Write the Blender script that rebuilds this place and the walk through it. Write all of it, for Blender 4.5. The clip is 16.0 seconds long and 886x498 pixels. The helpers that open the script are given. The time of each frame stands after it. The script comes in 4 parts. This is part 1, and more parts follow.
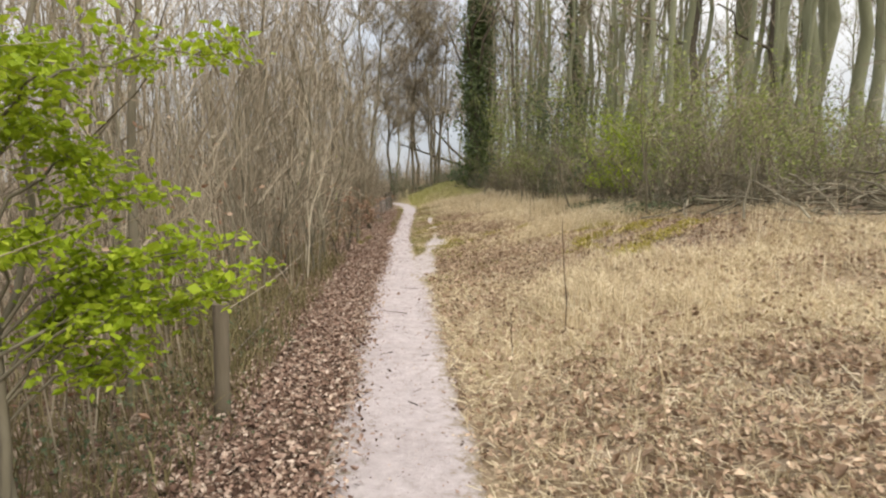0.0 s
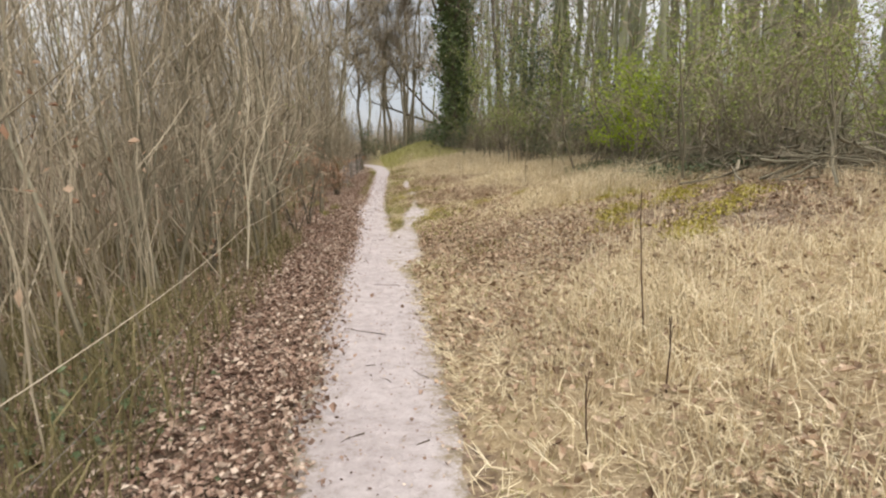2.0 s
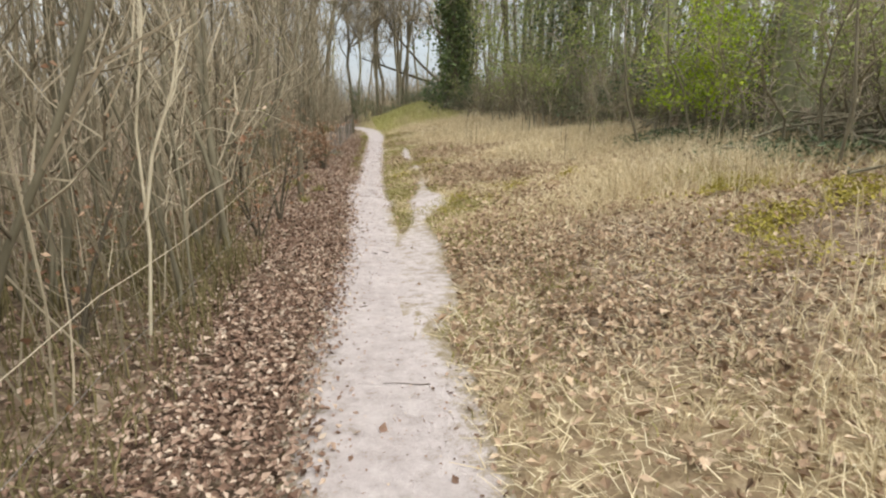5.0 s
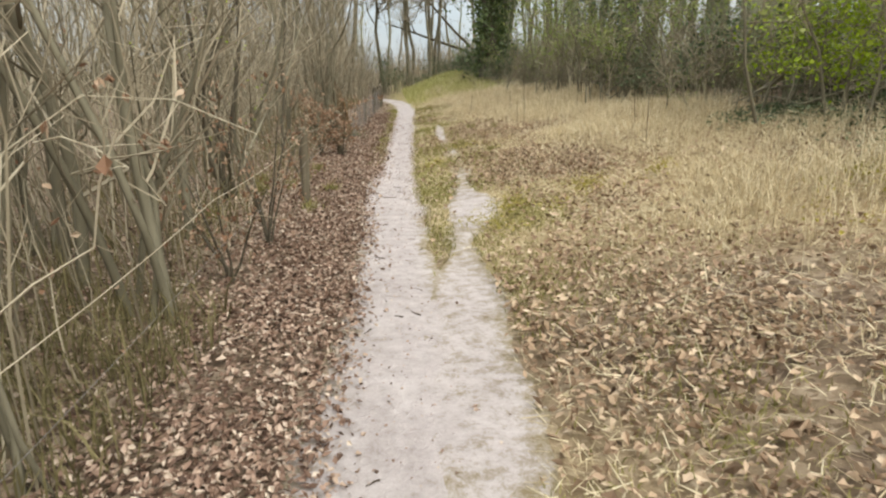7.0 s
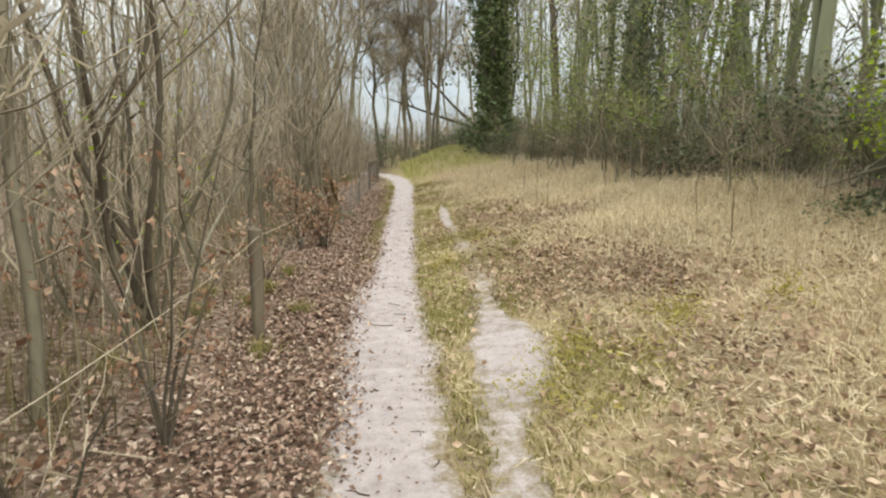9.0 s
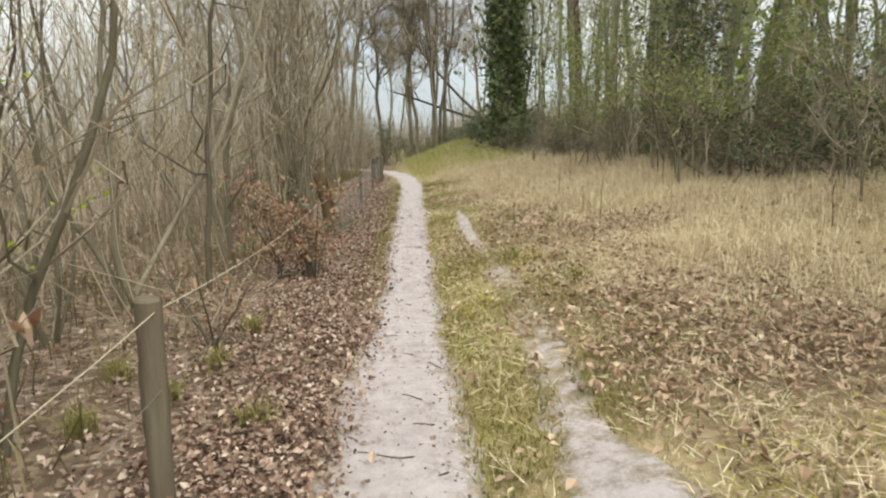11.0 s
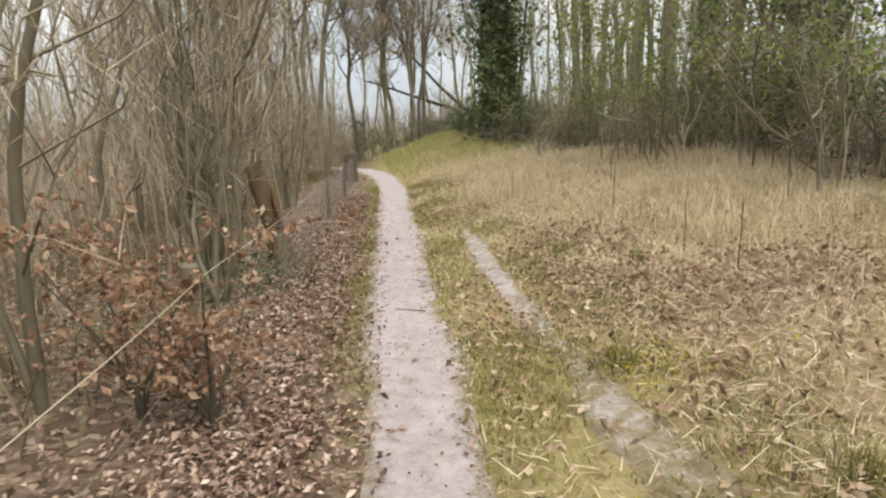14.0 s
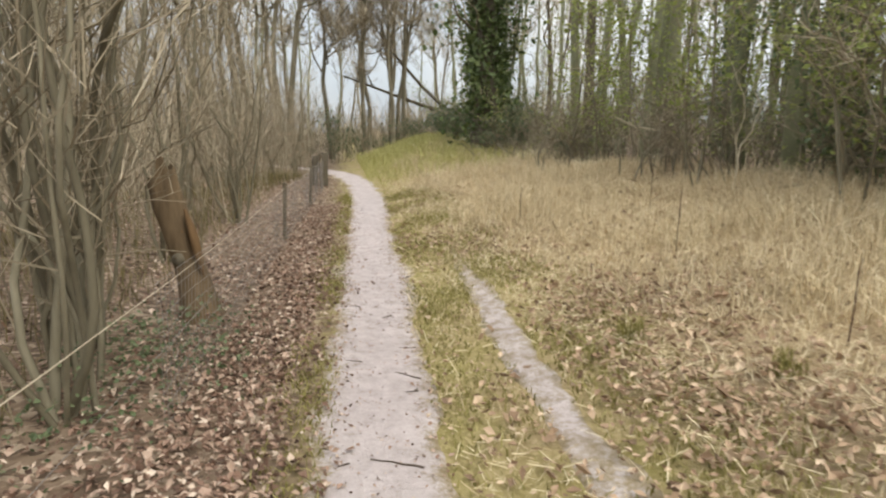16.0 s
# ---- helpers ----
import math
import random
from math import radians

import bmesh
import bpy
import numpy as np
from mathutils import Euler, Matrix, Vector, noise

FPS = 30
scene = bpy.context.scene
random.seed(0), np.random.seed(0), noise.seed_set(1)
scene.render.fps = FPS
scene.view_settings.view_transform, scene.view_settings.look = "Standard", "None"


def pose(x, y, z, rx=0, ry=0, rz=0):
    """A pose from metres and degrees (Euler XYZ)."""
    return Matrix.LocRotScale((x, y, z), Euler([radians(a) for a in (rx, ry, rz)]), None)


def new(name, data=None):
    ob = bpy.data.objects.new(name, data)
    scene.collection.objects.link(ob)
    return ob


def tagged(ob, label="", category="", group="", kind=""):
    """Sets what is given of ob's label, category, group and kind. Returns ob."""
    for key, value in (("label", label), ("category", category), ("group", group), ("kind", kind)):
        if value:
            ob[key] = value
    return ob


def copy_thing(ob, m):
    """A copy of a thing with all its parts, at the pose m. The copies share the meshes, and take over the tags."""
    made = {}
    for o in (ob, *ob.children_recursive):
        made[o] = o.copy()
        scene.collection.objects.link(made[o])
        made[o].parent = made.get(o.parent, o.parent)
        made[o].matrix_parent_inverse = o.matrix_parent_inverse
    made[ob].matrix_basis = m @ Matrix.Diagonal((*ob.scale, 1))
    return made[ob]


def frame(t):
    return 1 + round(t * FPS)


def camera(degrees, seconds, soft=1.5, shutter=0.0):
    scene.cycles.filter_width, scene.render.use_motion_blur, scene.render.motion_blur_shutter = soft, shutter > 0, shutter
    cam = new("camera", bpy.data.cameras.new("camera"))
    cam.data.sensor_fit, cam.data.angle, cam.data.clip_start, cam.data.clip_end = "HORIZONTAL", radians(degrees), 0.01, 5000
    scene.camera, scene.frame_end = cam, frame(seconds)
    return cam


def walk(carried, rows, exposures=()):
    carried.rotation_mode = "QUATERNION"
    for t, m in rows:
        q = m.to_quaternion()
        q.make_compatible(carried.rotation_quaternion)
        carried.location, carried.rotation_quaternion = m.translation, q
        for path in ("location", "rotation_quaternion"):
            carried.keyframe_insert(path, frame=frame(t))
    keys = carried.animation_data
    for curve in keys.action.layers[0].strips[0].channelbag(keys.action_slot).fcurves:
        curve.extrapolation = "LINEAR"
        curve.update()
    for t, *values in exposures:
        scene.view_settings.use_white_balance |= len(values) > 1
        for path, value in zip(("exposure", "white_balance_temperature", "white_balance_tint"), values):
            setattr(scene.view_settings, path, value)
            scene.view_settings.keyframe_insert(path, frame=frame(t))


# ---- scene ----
SOFT = 2.2
cam = camera(71.57, 16.0, soft=SOFT, shutter=0.15)
# seconds, x, y, z, yaw, pitch, roll
PATH = [
    (0.0, 0.001, 0.000, 1.547, -4.26, -6.32, 0.13),
    (0.5, 0.009, 0.630, 1.532, -0.89, -7.98, 0.60),
    (1.0, 0.001, 1.264, 1.513, -7.10, -9.27, 0.21),
    (1.5, 0.044, 1.871, 1.497, -2.53, -10.62, 1.73),
    (2.0, 0.003, 2.467, 1.481, -6.83, -9.91, 0.21),
    (2.5, 0.064, 2.981, 1.486, -9.06, -8.50, 0.73),
    (3.0, -0.025, 3.463, 1.488, -8.89, -6.29, -0.37),
    (3.5, 0.031, 4.021, 1.489, -7.47, -8.12, -2.16),
    (4.0, -0.061, 4.578, 1.502, -6.68, -9.08, -0.55),
    (4.2, -0.092, 4.807, 1.500, -6.49, -10.43, 0.24),
    (6.3, -0.007, 7.201, 1.476, -9.62, -14.44, -1.54),
    (6.5, 0.003, 7.459, 1.505, -9.79, -14.83, 0.08),
    (7.0, 0.034, 8.046, 1.514, -4.86, -16.16, 0.41),
    (7.5, -0.034, 8.616, 1.514, -6.12, -13.98, -0.20),
    (8.0, 0.028, 9.244, 1.500, -5.27, -10.95, 1.62),
    (8.2, 0.054, 9.496, 1.510, -5.47, -8.76, 0.91),
    (10.3, 0.061, 11.975, 1.540, -4.93, -11.55, -0.14),
    (10.5, 0.043, 12.198, 1.522, -4.79, -9.45, -0.09),
    (11.0, 0.010, 12.839, 1.504, -4.86, -10.11, 0.70),
    (11.5, 0.011, 13.481, 1.517, -2.56, -8.40, 0.58),
    (12.0, -0.024, 14.032, 1.507, -3.84, -11.83, 2.73),
    (12.5, 0.012, 14.692, 1.495, -0.75, -10.95, 1.95),
    (13.0, -0.029, 15.288, 1.481, -4.84, -10.20, 0.00),
    (13.5, -0.002, 15.939, 1.471, -3.83, -10.13, 2.93),
    (14.0, -0.027, 16.493, 1.446, -7.24, -10.70, 1.34),
    (14.5, 0.016, 17.099, 1.433, -11.69, -10.40, 0.28),
    (15.0, 0.040, 17.682, 1.453, -12.47, -9.09, -0.44),
    (15.5, 0.045, 18.248, 1.453, -15.53, -10.55, -1.30),
    (16.0, 0.060, 18.853, 1.471, -9.39, -10.56, -0.91),
]
walk(cam, [(t, pose(x, y, z, 90 + pitch, roll, yaw)) for t, x, y, z, yaw, pitch, roll in PATH], [(0.0, 0.83, 7100, 10), (3.0, 0.87, 7000, 9), (7.0, 0.97, 6950, 3), (11.0, 0.98, 7000, 3), (14.0, 0.97, 7050, 7), (16.0, 1.0, 7050, 7)])

# ---- light ----
world = bpy.data.worlds.new("overcast_sky")
world.use_nodes = True
scene.world = world
wn, wl = world.node_tree.nodes, world.node_tree.links
sky = wn.new("ShaderNodeTexSky")
sky.sky_type, sky.sun_disc = "NISHITA", False
sky.sun_elevation, sky.sun_rotation = radians(48), radians(215)
sky.air_density, sky.dust_density = 1.0, 2.0
cloud = wn.new("ShaderNodeTexNoise")
cloud.inputs["Scale"].default_value, cloud.inputs["Detail"].default_value = 2.2, 6
cramp = wn.new("ShaderNodeValToRGB")
cramp.color_ramp.elements[0].position, cramp.color_ramp.elements[1].position = 0.38, 0.6
cramp.color_ramp.elements[0].color = (6.6, 7.4, 8.8, 1)
cramp.color_ramp.elements[1].color = (9.6, 9.7, 10.0, 1)
wmix = wn.new("ShaderNodeMixRGB")
wmix.inputs[0].default_value = 0.8
wl.new(cloud.outputs["Fac"], cramp.inputs[0])
wl.new(sky.outputs[0], wmix.inputs[1])
wl.new(cramp.outputs[0], wmix.inputs[2])
tex = wn.new("ShaderNodeTexCoord")
up = wn.new("ShaderNodeSeparateXYZ")
wl.new(tex.outputs["Generated"], up.inputs[0])
lift = wn.new("ShaderNodeMapRange")
lift.inputs["To Min"].default_value, lift.inputs["To Max"].default_value = 0.36, 1.15
wl.new(up.outputs["Z"], lift.inputs["Value"])
wmul = wn.new("ShaderNodeVectorMath")
wmul.operation = "SCALE"
wl.new(wmix.outputs[0], wmul.inputs[0])
wl.new(lift.outputs[0], wmul.inputs["Scale"])
wl.new(wmul.outputs[0], wn["Background"].inputs[0])
wn["Background"].inputs[1].default_value = 0.13
sun_data = bpy.data.lights.new("sun", "SUN")
sun_data.energy, sun_data.angle, sun_data.color = 1.5, radians(40), (1.0, 0.96, 0.9)
sun = new("sun", sun_data)
sun.matrix_world = pose(0, 0, 30, 42, 0, 35)

# ---- materials ----


def nodes_of(name, rough=0.9):
    m = bpy.data.materials.new(name)
    m.use_nodes = True
    n, l = m.node_tree.nodes, m.node_tree.links
    b = n["Principled BSDF"]
    b.inputs["Roughness"].default_value = rough
    b.inputs["Specular IOR Level"].default_value = 0.25
    return m, n, l, b


def ramp_node(n, cols):
    r = n.new("ShaderNodeValToRGB")
    while len(r.color_ramp.elements) < len(cols):
        r.color_ramp.elements.new(0.5)
    for i, c in enumerate(cols):
        r.color_ramp.elements[i].position = i / max(1, len(cols) - 1)
        r.color_ramp.elements[i].color = (*c, 1)
    return r


def math_node(n, l, op, a, b, clamp=False):
    k = n.new("ShaderNodeMath")
    k.operation, k.use_clamp = op, clamp
    for i, v in enumerate((a, b)):
        if isinstance(v, (int, float)):
            k.inputs[i].default_value = v
        else:
            l.new(v, k.inputs[i])
    return k.outputs[0]


def noise_node(n, l, vec, scale, detail=4, rough=0.6):
    k = n.new("ShaderNodeTexNoise")
    k.inputs["Scale"].default_value, k.inputs["Detail"].default_value, k.inputs["Roughness"].default_value = scale, detail, rough
    if vec is not None:
        l.new(vec, k.inputs["Vector"])
    return k.outputs["Fac"]


def material(name, cols, scale=9.0, rough=0.9, bump=0.3, island=0.0, own=0.0, stretch=None, glow=0.0):
    """A surface whose colour runs over cols by noise at two scales, by piece (island) and by thing (own); glow: light let through."""
    m, n, l, b = nodes_of(name, rough)
    geo = n.new("ShaderNodeNewGeometry")
    vec = geo.outputs["Position"]
    if stretch:
        mp = n.new("ShaderNodeMapping")
        mp.inputs["Scale"].default_value = stretch
        l.new(vec, mp.inputs["Vector"])
        vec = mp.outputs[0]
    a = noise_node(n, l, vec, scale, 5)
    c = noise_node(n, l, vec, scale * 0.13, 3)
    fac = math_node(n, l, "ADD", math_node(n, l, "MULTIPLY", a, 1.1), math_node(n, l, "MULTIPLY", c, 0.9))
    fac = math_node(n, l, "SUBTRACT", fac, 0.5)
    if island:
        fac = math_node(n, l, "ADD", math_node(n, l, "MULTIPLY", fac, 1 - island), math_node(n, l, "MULTIPLY", geo.outputs["Random Per Island"], island))
    if own:
        oi = n.new("ShaderNodeObjectInfo")
        fac = math_node(n, l, "ADD", math_node(n, l, "MULTIPLY", fac, 1 - own), math_node(n, l, "MULTIPLY", oi.outputs["Random"], own))
    r = ramp_node(n, cols)
    l.new(fac, r.inputs[0])
    l.new(r.outputs[0], b.inputs["Base Color"])
    if bump:
        bp = n.new("ShaderNodeBump")
        bp.inputs["Strength"].default_value, bp.inputs["Distance"].default_value = bump, 0.02
        l.new(a, bp.inputs["Height"])
        l.new(bp.outputs[0], b.inputs["Normal"])
    if glow:
        tr = n.new("ShaderNodeBsdfTranslucent")
        l.new(r.outputs[0], tr.inputs["Color"])
        mx = n.new("ShaderNodeMixShader")
        mx.inputs[0].default_value = glow
        l.new(b.outputs[0], mx.inputs[1])
        l.new(tr.outputs[0], mx.inputs[2])
        l.new(mx.outputs[0], n["Material Output"].inputs[0])
    return m


M_BARK = material("grey_brown_bark", [(0.078, 0.068, 0.046), (0.168, 0.149, 0.104), (0.31, 0.283, 0.208)], 14, bump=0.5, own=0.35, stretch=(1, 1, 0.25))
M_TWIG = material("dry_twig_bark", [(0.11, 0.093, 0.064), (0.215, 0.18, 0.127), (0.32, 0.27, 0.193), (0.48, 0.415, 0.315)], 6, bump=0, island=0.9)
M_PALE = material("pale_dead_wood", [(0.32, 0.27, 0.19), (0.5, 0.44, 0.33), (0.6, 0.55, 0.43)], 14, bump=0.3)
M_MOSSBARK = material("algae_green_bark", [(0.10, 0.108, 0.06), (0.21, 0.218, 0.135), (0.37, 0.37, 0.255)], 5, bump=0.6, own=0.45, stretch=(1, 1, 0.3))
M_DARKBARK = material("dark_bark", [(0.05, 0.043, 0.032), (0.10, 0.085, 0.062), (0.17, 0.145, 0.105)], 9, bump=0.5, own=0.3)
M_IVY = material("ivy_leaf", [(0.04, 0.06, 0.022), (0.09, 0.125, 0.045), (0.19, 0.23, 0.09)], 3, rough=0.5, bump=0, island=0.7, glow=0.15)
M_HOLLY = material("dark_evergreen_leaf", [(0.045, 0.063, 0.032), (0.095, 0.125, 0.06), (0.18, 0.215, 0.115)], 2, rough=0.5, bump=0, island=0.7, glow=0.12)
M_FRESH = material("fresh_spring_leaf", [(0.13, 0.17, 0.045), (0.25, 0.295, 0.085), (0.40, 0.43, 0.16)], 2, rough=0.6, bump=0, island=0.7, glow=0.4)
M_LIME = material("lime_maple_leaf", [(0.17, 0.25, 0.012), (0.30, 0.40, 0.025), (0.46, 0.53, 0.06)], 5, rough=0.55, bump=0, island=0.7, glow=0.42)
M_LITTER = material("fallen_leaf", [(0.032, 0.02, 0.015), (0.135, 0.082, 0.06), (0.245, 0.156, 0.116), (0.35, 0.243, 0.187), (0.47, 0.36, 0.287), (0.68, 0.59, 0.49)], 40, rough=0.8, bump=0, island=0.85)
M_TANLEAF = material("bleached_fallen_leaf", [(0.10, 0.066, 0.043), (0.25, 0.167, 0.11), (0.38, 0.268, 0.183), (0.46, 0.345, 0.245), (0.60, 0.485, 0.355)], 40, rough=0.8, bump=0, island=0.85)
M_COPPER = material("dry_beech_leaf", [(0.13, 0.068, 0.04), (0.26, 0.145, 0.09), (0.40, 0.25, 0.165), (0.60, 0.48, 0.36)], 5, rough=0.6, bump=0, island=0.85, glow=0.25)
M_STRAW = material("dry_straw_grass", [(0.29, 0.215, 0.125), (0.52, 0.42, 0.265), (0.72, 0.62, 0.425), (0.86, 0.78, 0.59)], 1.2, rough=0.75, bump=0, island=0.7, glow=0.2)
M_GREENGRASS = material("short_green_grass", [(0.105, 0.095, 0.03), (0.205, 0.187, 0.062), (0.31, 0.278, 0.105), (0.44, 0.38, 0.185)], 1.5, rough=0.75, bump=0, island=0.7, glow=0.25)
M_BANK = material("bank_grass", [(0.26, 0.25, 0.085), (0.43, 0.415, 0.16), (0.58, 0.54, 0.27)], 1.5, rough=0.75, bump=0, island=0.7, glow=0.3)
M_WEED = material("withered_olive_weed", [(0.065, 0.055, 0.025), (0.165, 0.14, 0.066), (0.30, 0.252, 0.135)], 1.5, bump=0, island=0.7, glow=0.15)
M_MOSS = material("yellow_moss", [(0.18, 0.155, 0.038), (0.34, 0.29, 0.065), (0.5, 0.42, 0.11)], 9, rough=0.95, bump=0.6, island=0.4)
M_STALK = material("dark_dead_stalk", [(0.045, 0.025, 0.018), (0.09, 0.05, 0.035)], 12, bump=0.2)
M_POST = material("weathered_post_wood", [(0.07, 0.055, 0.038), (0.15, 0.125, 0.088), (0.27, 0.235, 0.175)], 16, bump=0.6, own=0.3, stretch=(1, 1, 0.15))
M_ROT = material("rotten_orange_wood", [(0.06, 0.036, 0.019), (0.14, 0.084, 0.042), (0.26, 0.165, 0.085)], 12, bump=0.7, stretch=(1, 1, 0.2))
M_STUMP = material("rotten_trunk_bark", [(0.055, 0.038, 0.022), (0.15, 0.105, 0.062), (0.28, 0.2, 0.12)], 14, bump=0.8, stretch=(1, 1, 0.2))
M_WIRE, _n, _l, _b = nodes_of("galvanised_wire", 0.5)
_b.inputs["Base Color"].default_value, _b.inputs["Metallic"].default_value = (0.21, 0.19, 0.175, 1), 0.2
M_ROPE = material("old_fence_wire", [(0.34, 0.28, 0.2), (0.55, 0.48, 0.37)], 20, rough=0.7, bump=0)
M_STICK = material("fallen_stick_bark", [(0.04, 0.028, 0.022), (0.10, 0.075, 0.055)], 20, bump=0.3, own=0.4)


def ground_material():
    m, n, l, b = nodes_of("woodland_floor", 0.95)
    geo = n.new("ShaderNodeNewGeometry")
    pos = geo.outputs["Position"]
    sep = n.new("ShaderNodeSeparateXYZ")
    l.new(pos, sep.inputs[0])
    fine, mid, wide = noise_node(n, l, pos, 28, 6, 0.7), noise_node(n, l, pos, 5, 5), noise_node(n, l, pos, 0.8, 4)
    litter = ramp_node(n, [(0.05, 0.035, 0.024), (0.125, 0.085, 0.058), (0.21, 0.15, 0.105), (0.40, 0.32, 0.24)])
    straw = ramp_node(n, [(0.12, 0.08, 0.046), (0.27, 0.195, 0.112), (0.43, 0.335, 0.205), (0.57, 0.47, 0.315)])
    green = ramp_node(n, [(0.10, 0.085, 0.03), (0.22, 0.19, 0.065), (0.32, 0.27, 0.12), (0.42, 0.35, 0.2)])
    f = math_node(n, l, "ADD", math_node(n, l, "MULTIPLY", fine, 0.75), math_node(n, l, "MULTIPLY", mid, 0.7))
    f = math_node(n, l, "SUBTRACT", f, 0.22)

    def cells(scale, stretch):
        mp = n.new("ShaderNodeMapping")
        mp.inputs["Scale"].default_value, mp.inputs["Rotation"].default_value = stretch, (0, 0, 0.5)
        warp = n.new("ShaderNodeVectorMath")
        warp.operation = "MULTIPLY_ADD"
        col = n.new("ShaderNodeTexNoise")
        col.inputs["Scale"].default_value = 7
        l.new(pos, col.inputs["Vector"])
        l.new(col.outputs["Color"], warp.inputs[0])
        warp.inputs[1].default_value = (0.25, 0.25, 0)
        l.new(pos, warp.inputs[2])
        l.new(warp.outputs[0], mp.inputs["Vector"])
        v = n.new("ShaderNodeTexVoronoi")
        v.inputs["Scale"].default_value = scale
        l.new(mp.outputs[0], v.inputs["Vector"])
        sp = n.new("ShaderNodeSeparateColor")
        l.new(v.outputs["Color"], sp.inputs[0])
        return sp.outputs[0]

    leafy = math_node(n, l, "ADD", math_node(n, l, "MULTIPLY", cells(17, (1, 1.4, 1)), 0.75), math_node(n, l, "MULTIPLY", f, 0.3))
    strawy = math_node(n, l, "ADD", math_node(n, l, "MULTIPLY", cells(60, (1, 0.3, 1)), 0.35), math_node(n, l, "MULTIPLY", f, 0.65))
    l.new(leafy, litter.inputs[0])
    l.new(strawy, straw.inputs[0])
    l.new(strawy, green.inputs[0])
    # straw on the open side of the path, leaf mould under the trees
    wob = math_node(n, l, "MULTIPLY", math_node(n, l, "SUBTRACT", mid, 0.5), 1.6)
    xs = math_node(n, l, "ADD", sep.outputs["X"], wob)
    k1 = math_node(n, l, "MULTIPLY", math_node(n, l, "SUBTRACT", xs, 0.3), 3.0, True)
    k2 = math_node(n, l, "MULTIPLY", math_node(n, l, "SUBTRACT", 6.0, xs), 1.2, True)
    at = n.new("ShaderNodeAttribute")
    at.attribute_name = "leafy"
    k3 = math_node(n, l, "SUBTRACT", 1.0, math_node(n, l, "MULTIPLY", at.outputs["Fac"], math_node(n, l, "ADD", mid, 0.6)), True)
    k = math_node(n, l, "MULTIPLY", math_node(n, l, "MULTIPLY", k1, k2), k3)
    mix1 = n.new("ShaderNodeMixRGB")
    l.new(k, mix1.inputs[0]), l.new(litter.outputs[0], mix1.inputs[1]), l.new(straw.outputs[0], mix1.inputs[2])
    # a green mossy strip along the path further on
    g1 = math_node(n, l, "MULTIPLY", math_node(n, l, "SUBTRACT", sep.outputs["Y"], 12.5), 0.35, True)
    g2 = math_node(n, l, "MULTIPLY", math_node(n, l, "SUBTRACT", 2.3, xs), 1.0, True)
    g3 = math_node(n, l, "MULTIPLY", math_node(n, l, "ADD", xs, 0.25), 2.0, True)
    g4 = math_node(n, l, "MULTIPLY", math_node(n, l, "SUBTRACT", wide, 0.3), 3.0, True)
    g = math_node(n, l, "MULTIPLY", math_node(n, l, "MULTIPLY", g1, g2), math_node(n, l, "MULTIPLY", g3, g4))
    mix2 = n.new("ShaderNodeMixRGB")
    l.new(g, mix2.inputs[0]), l.new(mix1.outputs[0], mix2.inputs[1]), l.new(green.outputs[0], mix2.inputs[2])
    l.new(mix2.outputs[0], b.inputs["Base Color"])
    bp = n.new("ShaderNodeBump")
    bp.inputs["Strength"].default_value, bp.inputs["Distance"].default_value = 0.7, 0.03
    l.new(fine, bp.inputs["Height"]), l.new(bp.outputs[0], b.inputs["Normal"])
    return m


def path_material():
    m, n, l, b = nodes_of("trodden_pale_earth", 0.92)
    pos = n.new("ShaderNodeNewGeometry").outputs["Position"]
    fine, mid, wide = noise_node(n, l, pos, 55, 6, 0.75), noise_node(n, l, pos, 9, 6, 0.7), noise_node(n, l, pos, 1.6, 4)
    earth = ramp_node(n, [(0.14, 0.108, 0.092), (0.295, 0.248, 0.236), (0.465, 0.408, 0.40), (0.63, 0.57, 0.56)])
    f = math_node(n, l, "ADD", math_node(n, l, "MULTIPLY", fine, 0.5), math_node(n, l, "ADD", math_node(n, l, "MULTIPLY", mid, 0.8), math_node(n, l, "MULTIPLY", wide, 0.4)))
    f = math_node(n, l, "SUBTRACT", f, 0.2)
    l.new(f, earth.inputs[0])
    soil = ramp_node(n, [(0.09, 0.065, 0.04), (0.19, 0.145, 0.085), (0.30, 0.24, 0.15), (0.4, 0.33, 0.22)])
    l.new(f, soil.inputs[0])
    at = n.new("ShaderNodeAttribute")
    at.attribute_name = "wear"
    k = math_node(n, l, "ADD", at.outputs["Fac"], math_node(n, l, "MULTIPLY", math_node(n, l, "SUBTRACT", math_node(n, l, "ADD", mid, math_node(n, l, "MULTIPLY", fine, 0.6)), 0.8), 1.9))
    k = math_node(n, l, "MULTIPLY", math_node(n, l, "SUBTRACT", k, 0.28), 1.9, True)
    mx = n.new("ShaderNodeMixRGB")
    l.new(k, mx.inputs[0]), l.new(soil.outputs[0], mx.inputs[1]), l.new(earth.outputs[0], mx.inputs[2])
    l.new(mx.outputs[0], b.inputs["Base Color"])
    bp = n.new("ShaderNodeBump")
    bp.inputs["Strength"].default_value, bp.inputs["Distance"].default_value = 0.7, 0.025
    l.new(math_node(n, l, "ADD", fine, math_node(n, l, "MULTIPLY", mid, 2.0)), bp.inputs["Height"]), l.new(bp.outputs[0], b.inputs["Normal"])
    return m


M_GROUND, M_PATH = ground_material(), path_material()

# ---- mesh tools ----
R = np.random.default_rng(7)


